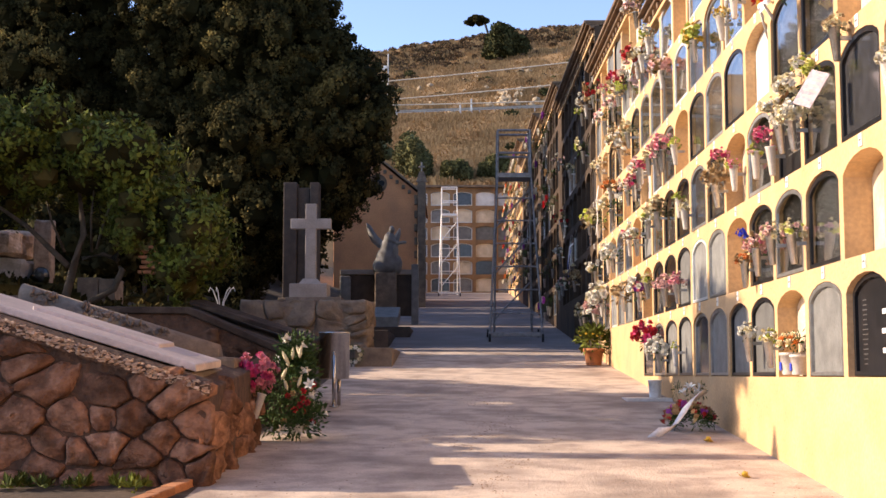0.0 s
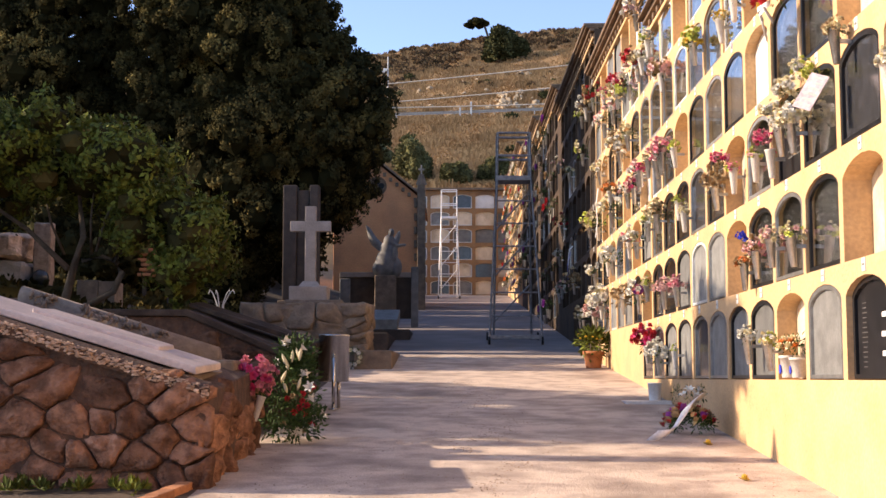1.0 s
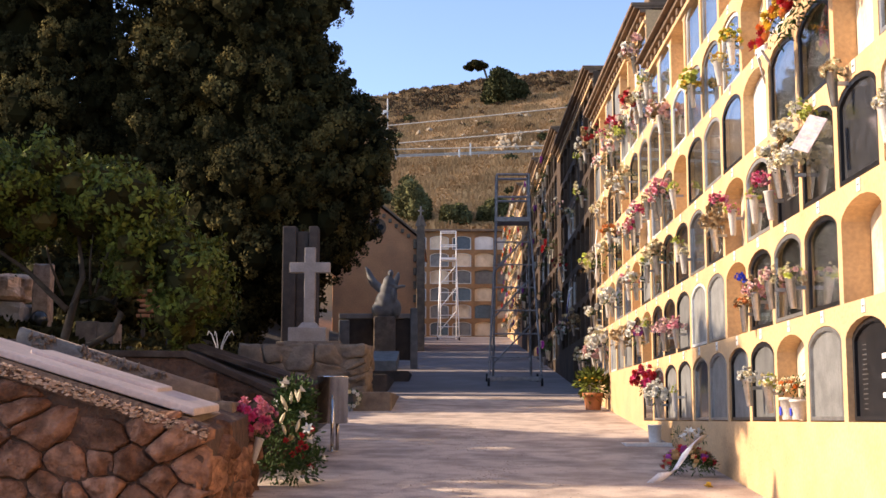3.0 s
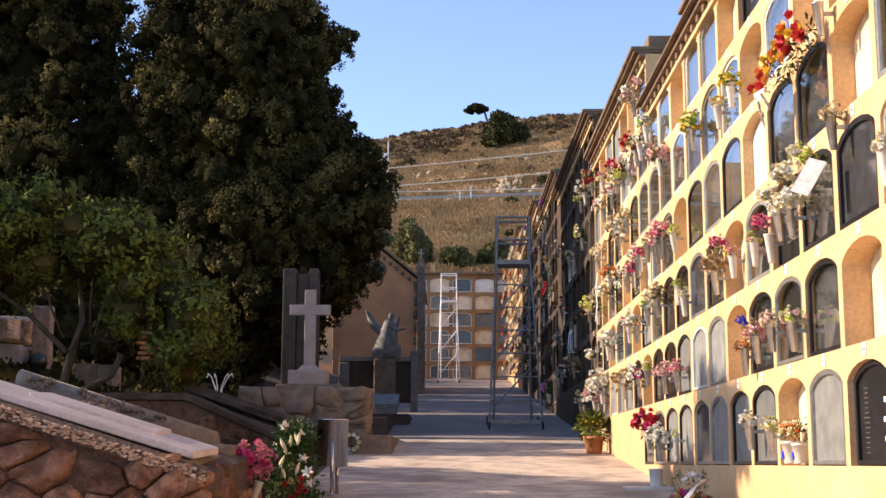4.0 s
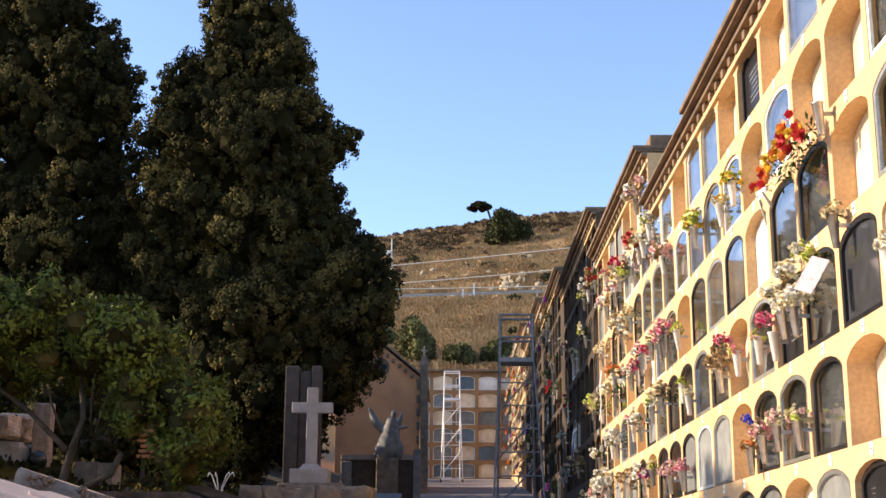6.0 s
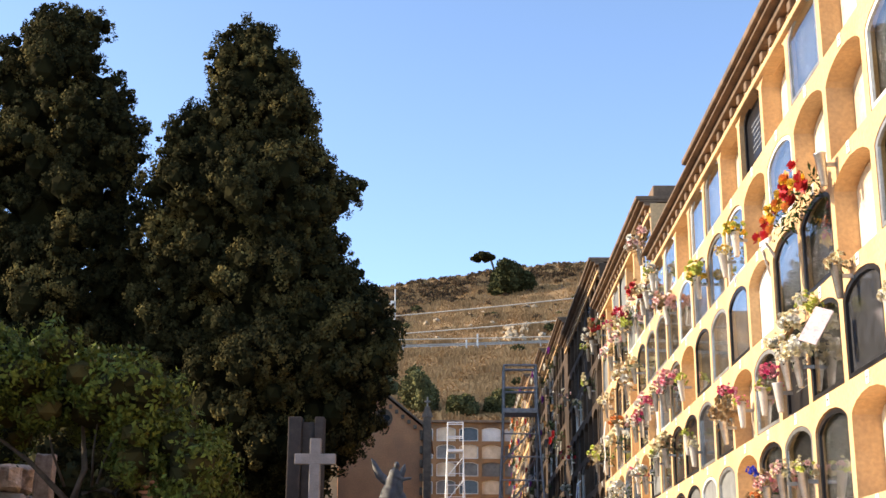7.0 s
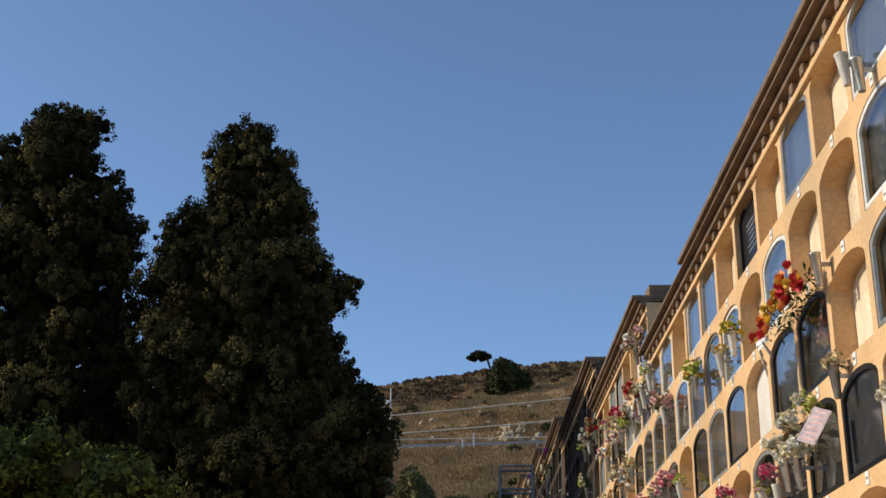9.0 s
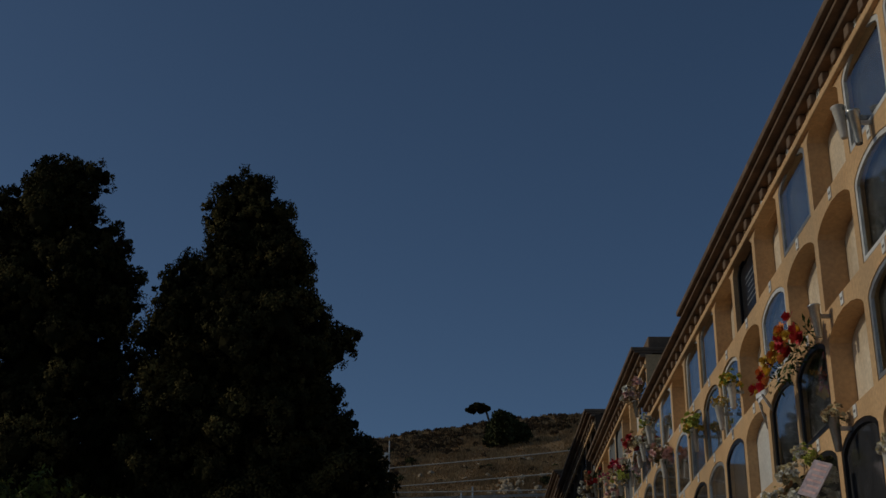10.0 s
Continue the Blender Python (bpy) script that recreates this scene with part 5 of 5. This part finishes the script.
def end_wall():
    y, zb = 65.0, 5.75
    V, F = [], []
    def quad(*p):
        i = len(V)
        V.extend(p)
        F.append(tuple(range(i, i + len(p))))
    cw, rh = 1.13, .87
    out = arch(.95, .70, .12)
    xs = [-1.72 + cw * i for i in range(5)]
    ztop = 11.0
    x0, x1 = xs[0] - cw / 2, xs[-1] + cw / 2
    quad((x0, y, 4.6), (x1, y, 4.6), (x1, y, zb), (x0, y, zb))
    quad((x0, y, zb + 6 * rh), (x1, y, zb + 6 * rh), (x1, y, ztop), (x0, y, ztop))
    quad((x0, y, ztop), (x1, y, ztop), (x1, y + 2.4, ztop), (x0, y + 2.4, ztop))
    quad((x0, y + 2.4, 4.6), (x1, y + 2.4, 4.6), (x1, y + 2.4, ztop), (x0, y + 2.4, ztop))
    quad((x0, y, 4.6), (x0, y + 2.4, 4.6), (x0, y + 2.4, ztop), (x0, y, ztop))
    spots = []
    for c in xs:
        for r in range(6):
            z = zb + r * rh
            zt = z + rh
            o = [(c + u, z + w) for u, w in out]
            a, b = c - cw / 2, c + cw / 2
            P = lambda q: (q[0], y, q[1])
            quad((a, y, z), P(o[0]), P(o[1]), (o[1][0], y, zt), (a, y, zt))
            quad(P(o[-1]), (b, y, z), (b, y, zt), (o[-2][0], y, zt), P(o[-2]))
            for p, q in zip(o[1:-2], o[2:-1]):
                quad(P(p), P(q), (q[0], y, zt), (p[0], y, zt))
            for p, q in zip(o, o[1:] + o[:1]):
                quad(P(p), (p[0], y + .2, p[1]), (q[0], y + .2, q[1]), P(q))
            quad(*[(q[0], y + .2, q[1]) for q in o])
            spots.append((c, z, r))
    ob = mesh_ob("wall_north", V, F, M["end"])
    tagged(ob, "ochre end wall of arched burial niches in shade", "wall", kind="structure")
    g = random.Random(2)
    for c, z, r in spots:
        kind = g.choice("GGGRRD") if not (c > 1 and r == 5) else "W"
        t = empty("niche_tomb", c, y + .03, z, TXT[kind], "niche tomb", "tombs in the end wall")
        t.rotation_euler = (0, 0, radians(90))
        t.scale = (1, 1.1, 1.0)
        kid("slab", TOMB[kind], t, (.07, 0, 0))
        if c < 1:
            kid("frame", FRAME["w"], t, (.03, 0, 0))
    bm = bmesh.new()
    box(bm, x0, x1, y - .25, y + 2.5, ztop + .003, ztop + .12, .02)
    part("roof_slab", bm, M["cornice"], ob)


end_wall()


# ---- ladder platforms
def bar(bm, a, b, r=.025, n=8):
    a, b = Vector(a), Vector(b)
    m = Matrix.Translation((a + b) / 2) @ (b - a).to_track_quat("Z", "Y").to_matrix().to_4x4()
    bmesh.ops.create_cone(bm, cap_ends=True, segments=n, radius1=r, radius2=r, depth=(b - a).length, matrix=m)


def ladder(name, x, y, z, H, plat, w_top, w_bot, material, label, dep=1.6, thick=.028):
    t = empty(name, x, y, z, label, "ladder")
    one = lambda nm, segs, r=thick, m=material: [part(nm, (lambda b: (bar(b, *s, r), b)[1])(bmesh.new()), m, t) for s in segs]
    fr, bk = -dep / 2, dep / 2
    wt, wb = w_top / 2, w_bot / 2
    one("leg", [((s * wb, fr, .12), (s * wt, -.25, plat)) for s in (-1, 1)] + [((s * wb * .75, bk, .12), (s * wt, .35, plat)) for s in (-1, 1)])
    one("rail_post", [((s * wt, k, plat), (s * wt * .96, k, H)) for s in (-1, 1) for k in (-.25, .35)])
    one("guard_rail", [((-wt * .96, k, H), (wt * .96, k, H)) for k in (-.25, .35)] + [((-wt, k, (plat + H) / 2), (wt, k, (plat + H) / 2)) for k in (-.25, .35)] + [((s * wt * .96, -.25, H), (s * wt * .96, .35, H)) for s in (-1, 1)])
    bm = bmesh.new()
    box(bm, -wt, wt, -.3, .4, plat - .05, plat + .06, .01)
    part("platform", bm, material, t)
    n = int(plat / .5)
    for i in range(1, n):
        f = i / n
        hw = wb + (wt - wb) * f
        one("rung", [((-hw, fr + (-.25 - fr) * f, .12 + (plat - .12) * f), (hw, fr + (-.25 - fr) * f, .12 + (plat - .12) * f))], .018)
    for i in range(3):
        f, f2 = .15 + .28 * i, .38 + .28 * i
        hw, hw2 = wb * .75 + (wt - wb * .75) * f, wb * .75 + (wt - wb * .75) * f2
        one("brace", [((-hw, bk + (.35 - bk) * f, plat * f), (hw2, bk + (.35 - bk) * f2, plat * f2))], .02)
    bm = bmesh.new()
    box(bm, -wb - .03, wb + .03, fr - .05, fr + .05, .12, .22, .01)
    part("base_bar", bm, material, t)
    for s in (-1, 1):
        for k in (fr, bk):
            w = part("castor", (lambda b: (bmesh.ops.create_cone(b, cap_ends=True, segments=14, radius1=.1, radius2=.1, depth=.05, matrix=Euler((0, radians(90), 0)).to_matrix().to_4x4()), b)[1])(bmesh.new()), M["black"], t)
            w.location = (s * wb, k, .1 if k == fr else .1 + .15)
    return t


M["galv"] = mat("galvanised_steel", (.27, .26, .265), (.16, .155, .16), 12, .5, .05, 80, metal=.4)
M["alu"] = mat("pale_aluminium", (.80, .80, .80), (.68, .68, .68), 12, .4, .02, 80, metal=.1)
ladder("platform_ladder", 1.45, 30.2, street(29.4), 4.95, 3.88, .78, 1.2, M["galv"], "tall grey wheeled platform ladder on the lane")
ladder("platform_ladder", -.12, 60.5, street(59.6), 5.15, 3.85, .74, 1.0, M["alu"], "tall pale aluminium platform ladder by the end wall", 1.3, .024)

# ---- hillside: shrubs, road rail, wires, trees
M["scrub"] = mat("dry_scrub", (.125, .08, .048), (.08, .055, .03), 1.5, .95, 0, 6, island=.45, spec=.1)
M["oak"] = mat("olive_leaf", (.064, .066, .027), (.038, .040, .017), 1.0, .9, 0, 6, island=.4, spec=.1)

M["olive"] = mat("hill_bush_leaf", (.115, .11, .045), (.065, .063, .027), 1.0, .9, 0, 6, island=.4, spec=.1)


def bush(name, x, y, z, rx, rz, n, size, material, label, seed, cat="bush", group=""):
    t = empty(name, x, y, z, label, cat, group)
    g = random.Random(seed)
    lobes = []
    for i in range(26):
        d = Vector((g.gauss(0, 1), g.gauss(0, 1), abs(g.gauss(0, .8)))).normalized() * g.random() ** .5
        s = g.uniform(.28, .45)
        lobes.append((d.x * rx * .75, d.y * rx * .75, rz * .4 + d.z * rz * 1.25, rx * s, rz * s))
    crown("crown", lobes, n, size, material, t, seed, .45, .2)
    core("inner_foliage", lobes, .8, material, t)
    bm = bmesh.new()
    limb(bm, [(0, 0, -.5), (0, 0, rz * .9)], [rx * .09, rx * .04])
    part("trunk", bm, M["bark"], t)
    return t


bush("hill_tree", 8.3, 189, ground(8.3, 189) - 1.2, 3.7, 4.0, 9000, .42, M["oak"], "large rounded evergreen tree on the hilltop", 3, "tree")
for i, (x, y, rx, rz) in enumerate(((-2.5, 84, 1.45, 1.85), (.2, 82, 1.1, 1.0), (2.7, 83, 1.25, 1.0), (5.4, 86, 1.15, 1.05), (-6.5, 90, 2.4, 1.9))):
    bush("hill_bush", x, y, ground(x, y) - .2, rx, rz, 5200, .15, M["olive"], "olive green bush at the foot of the hill", 30 + i, "bush", "bushes behind the end wall")
# evergreens behind the graves and beside the chapel, added to shade the lane; mostly hidden
for i, (x, y, rx, rz) in enumerate(((-6.6, 23.3, 1.2, 1.35), (-5.9, 25.2, 1.1, 1.8), (-5.6, 42.3, 1.6, 1.6), (-3.7, 57.2, 1.4, 1.25), (-3.7, 60.2, 1.4, 1.25), (-3.7, 63, 1.4, 1.25))):
    bush("shade_bush", x, y, ground(x, y) - .1, rx, rz, 5000, .13, M["cypress"], "dense dark evergreen bush added to cast shade on the lane", 60 + i, "bush", "bushes between the tombs")
# umbrella pine
pn = empty("umbrella_pine", 5.7, 203, ground(5.4, 203) - 1, "small umbrella pine with leaning trunk on the ridge", "tree")
pz = 57.1 - (ground(5.4, 203) - 1)
bm = bmesh.new()
limb(bm, [(.4, 0, -.5), (.2, 0, pz * .5), (-.3, 0, pz), (-.9, 0, pz + 1.2)], [.25, .22, .18, .08])
part("trunk", bm, M["bark"], pn)
g = random.Random(5)
lobes = []
for i in range(40):
    r, a = g.random() ** .5, g.uniform(0, 6.28)
    lobes.append((-1.7 + 1.65 * r * math.cos(a), 1.4 * r * math.sin(a), pz + .55 + 1.0 * (1 - r * r) * g.uniform(.3, 1) + .12 * r * math.cos(a), .48, .3))
crown("crown", lobes, 4000, .3, M["cypress"], pn, 6, .4)
core("inner_foliage", lobes, .85, M["cypress"], pn)
sc = empty("hillside_scrub", 0, 140, ground(0, 140), "low dry scrub and grass tussocks over the hillside", "scrub", kind="stuff")
g = np.random.default_rng(8)
gz = ground(0, 140)
for mname, cnt, y0, y1, smin, smax, sd, leafsz, nn in (("scrub", 1500, 150, 212, .25, .75, 1, .24, 110000), ("oak", 46, 90, 204, .4, .9, 3, .26, 10000)):
    lobes = []
    for i in range(cnt):
        y = g.uniform(y0, y1)
        if mname == "scrub" and g.random() < .55:
            y = g.uniform(184, 214)
        x = g.uniform(-26, 30)
        if mname == "scrub" and y < 194 and x > -6 + (y - 165) * .25 and g.random() < .88:
            continue
        if 136 < y < 146:
            continue
        s = g.uniform(smin, smax)
        lobes.append((x, y - 140, ground(x, y) - gz + s * .25, s, s * .7))
    crown("tufts", lobes, nn, leafsz, M[mname], sc, sd, .35, .25)
    core("clumps", lobes, .8, M[mname], sc)
# dry grass, blade by blade
M["straw"] = mat("dry_grass_blades", (.50, .30, .135), (.33, .195, .09), .3, .95, 0, 1.5, c3=(.24, .135, .06), big=.06, island=.35, spec=.1)
nb = 150000
gx = g.uniform(-26, 30, nb)
gy = 80 + (g.random(nb) ** 1.25) * 128
gzz = np.array([ground(a, b) for a, b in zip(gx, gy)]) - gz
hh = g.uniform(.15, .5, nb) * (.6 + .8 * (np.sin(gx * .9 + gy * .35) * np.sin(gy * .5 - gx * .3) > .1))
wx, wy = g.uniform(.04, .12, nb), g.normal(0, .12, (nb, 2))
B = np.stack([gx, gy - 140, gzz - .05], 1)
TT = B + np.stack([wy[:, 0], wy[:, 1], hh], 1)
SS = np.stack([wx, np.zeros(nb), np.zeros(nb)], 1)
PP = np.stack([B - SS, B + SS, TT + SS * .5, TT - SS * .5], 1).reshape(-1, 3)
tagged(mesh_ob("grass", PP.tolist(), np.arange(4 * nb).reshape(-1, 4).tolist(), M["straw"], sc), kind="stuff")
M["rock"] = mat("pale_rock", (.42, .33, .22), (.3, .23, .15), 1.2, .95, .5, 6, rnd=.2)
rk = empty("hill_rocks", 8, 148, ground(8, 148), "pale broken rocks on the road cutting", "rocks", kind="stuff")
bm = bmesh.new()
g2 = random.Random(4)
for i in range(60):
    x, y = (g2.gauss(7.5, 1.6), g2.uniform(147, 156)) if i < 40 else (g2.uniform(-6, 12), g2.uniform(148, 176))
    q = bmesh.ops.create_icosphere(bm, subdivisions=1, radius=g2.uniform(.2, .6), matrix=Matrix.Translation((x - 8, y - 148, ground(x, y) - ground(8, 148))))
    for v in q["verts"]:
        v.co += Vector((g2.uniform(-.1, .1), g2.uniform(-.1, .1), g2.uniform(-.1, .1)))
part("rock", bm, M["rock"], rk)
# guard rail of the hill road
gr = empty("guard_rail", 0, 139.0, 0, "galvanised guard rail along the hill road", "guard rail")
M["rail"] = mat("road_rail", (.50, .48, .45), (.40, .38, .36), 3, .5, .05, 30, metal=.3)
pv = [(x, 29.95 + .036 * (x + 5)) for x in range(-24, 33, 3)]
for (xa, za), (xb, zb) in zip(pv, pv[1:]):
    v, f = [], []
    for x, z in ((xa, za), (xb, zb)):
        v += [(x, -.05, z), (x, .03, z + .08), (x, -.05, z + .16), (x, .03, z + .24), (x, -.05, z + .32)]
    f = [(i, i + 1, 5 + i + 1, 5 + i) for i in range(4)]
    mesh_ob("beam", v, f, M["rail"], gr)
for x, z in pv:
    bm = bmesh.new()
    box(bm, x - .06, x + .06, .05, .2, min(z - .9, ground(x, 139.1) - .2), z + .36, .01)
    part("post", bm, M["rail"], gr)
for x in (.9, 2.1):
    mk = empty("road_marker", x, 138.6, ground(x, 138.6), "pale roadside marker post", "post", "road markers")
    bm = bmesh.new()
    box(bm, -.09, .09, -.05, .05, -.2, 1.9 if x > 1 else 1.3, .02)
    part("post", bm, M["white_marble"], mk)
lp = empty("street_lamp", -6.0, 120, ground(-6, 120), "pale metal street lamp pole with a small lamp head", "street lamp")
gz = ground(-6, 120)
bm = bmesh.new()
limb(bm, [(0, 0, -.3), (0, 0, 31.7 - gz)], [.09, .06])
part("pole", bm, M["rail"], lp)
bm = bmesh.new()
box(bm, -.42, -.08, -.12, .12, 30.3 - gz, 30.55 - gz, .03)
box(bm, -.6, -.3, -.15, .15, 30.15 - gz, 30.3 - gz, .03)
part("lamp_head", bm, M["white_marble"], lp)
M["coping_pale"] = mat("cable_sheath", (.62, .54, .44), (.5, .43, .35), 3, .6, 0, 30)
for k, (z0, z1, sag) in enumerate(((24.35, 26.1, .25), (22.9, 24.4, .25), (22.55, 22.95, .2))):
    bm = bmesh.new()
    pts = [(-16 + 34 * i / 16, 100, z0 + (z1 - z0) * ((-16 + 34 * i / 16) + 6.2) / 17 - sag * (1 - ((i - 8) / 8) ** 2) + sag) for i in range(17)]
    limb(bm, pts, [.045] * 17, 6)
    tagged(part("overhead_cable", bm, M["coping_pale"]), "pale overhead cable strung across the slope", "cable", "overhead cables")
# dry litter trodden along the middle of the lane, and two fallen blossoms
M["litter"] = mat("dry_litter", (.32, .21, .14), (.2, .13, .085), 9, .95, 0, 40, island=.5, spec=.1)
lt = empty("leaf_litter", .4, 13, street(13), "dry leaf crumbs and twigs scattered over the lane", "litter", kind="stuff")
g3 = random.Random(12)
LV, LF = [], []
for i in range(3600):
    y = 9.2 + 11 * g3.random() ** 1.2
    if i < 1700:
        x = np.interp(y, [9, 10, 11.2, 12.2, 13.5, 15.2, 20], [.2, .29, .56, .1, .5, .34, .2]) + g3.gauss(0, .07 + .035 * max(0, y - 11)) + (.1 * noise.noise((y * 2.1, 0, 4)))
    else:
        x = g3.uniform(-1.6, 2.7)
    if noise.noise((x * 1.6, y * 1.1, 2)) < (-.2 if i < 1700 else .0):
        continue
    s, a = g3.uniform(.003, .011), g3.uniform(0, 3.14)
    u, w = Vector((math.cos(a), math.sin(a), .075 * math.sin(a))) * s, Vector((-math.sin(a), math.cos(a), .075 * math.cos(a))) * s * .4
    p = Vector((x - .4, y - 13, street(y) - street(13) + .006))
    b = len(LV)
    LV += [tuple(p - u), tuple(p + w + Vector((0, 0, s * .5))), tuple(p + u), tuple(p - w)]
    LF += [(b, b + 1, b + 2), (b, b + 2, b + 3)]
mesh_ob("crumbs", LV, LF, M["litter"], lt)
for x, y in ((2.43, 12.47), (2.28, 10.27)):
    t = empty("fallen_blossom", x, y, street(y) + .004, "yellow blossom fallen on the lane", "flower", "fallen blossoms")
    kid("blossom", BLOOM["yellow"], t, (0, 0, .002), (.3, 0, x), .055)
# plain wall behind the camera closes the lane
bm = bmesh.new()
box(bm, -9, 2.79, -7.4, -7.0, -1.2, 3.2)
tagged(part("wall_south", bm, M["plaster_shaded"]), "plain dark plaster wall", "wall", kind="structure")
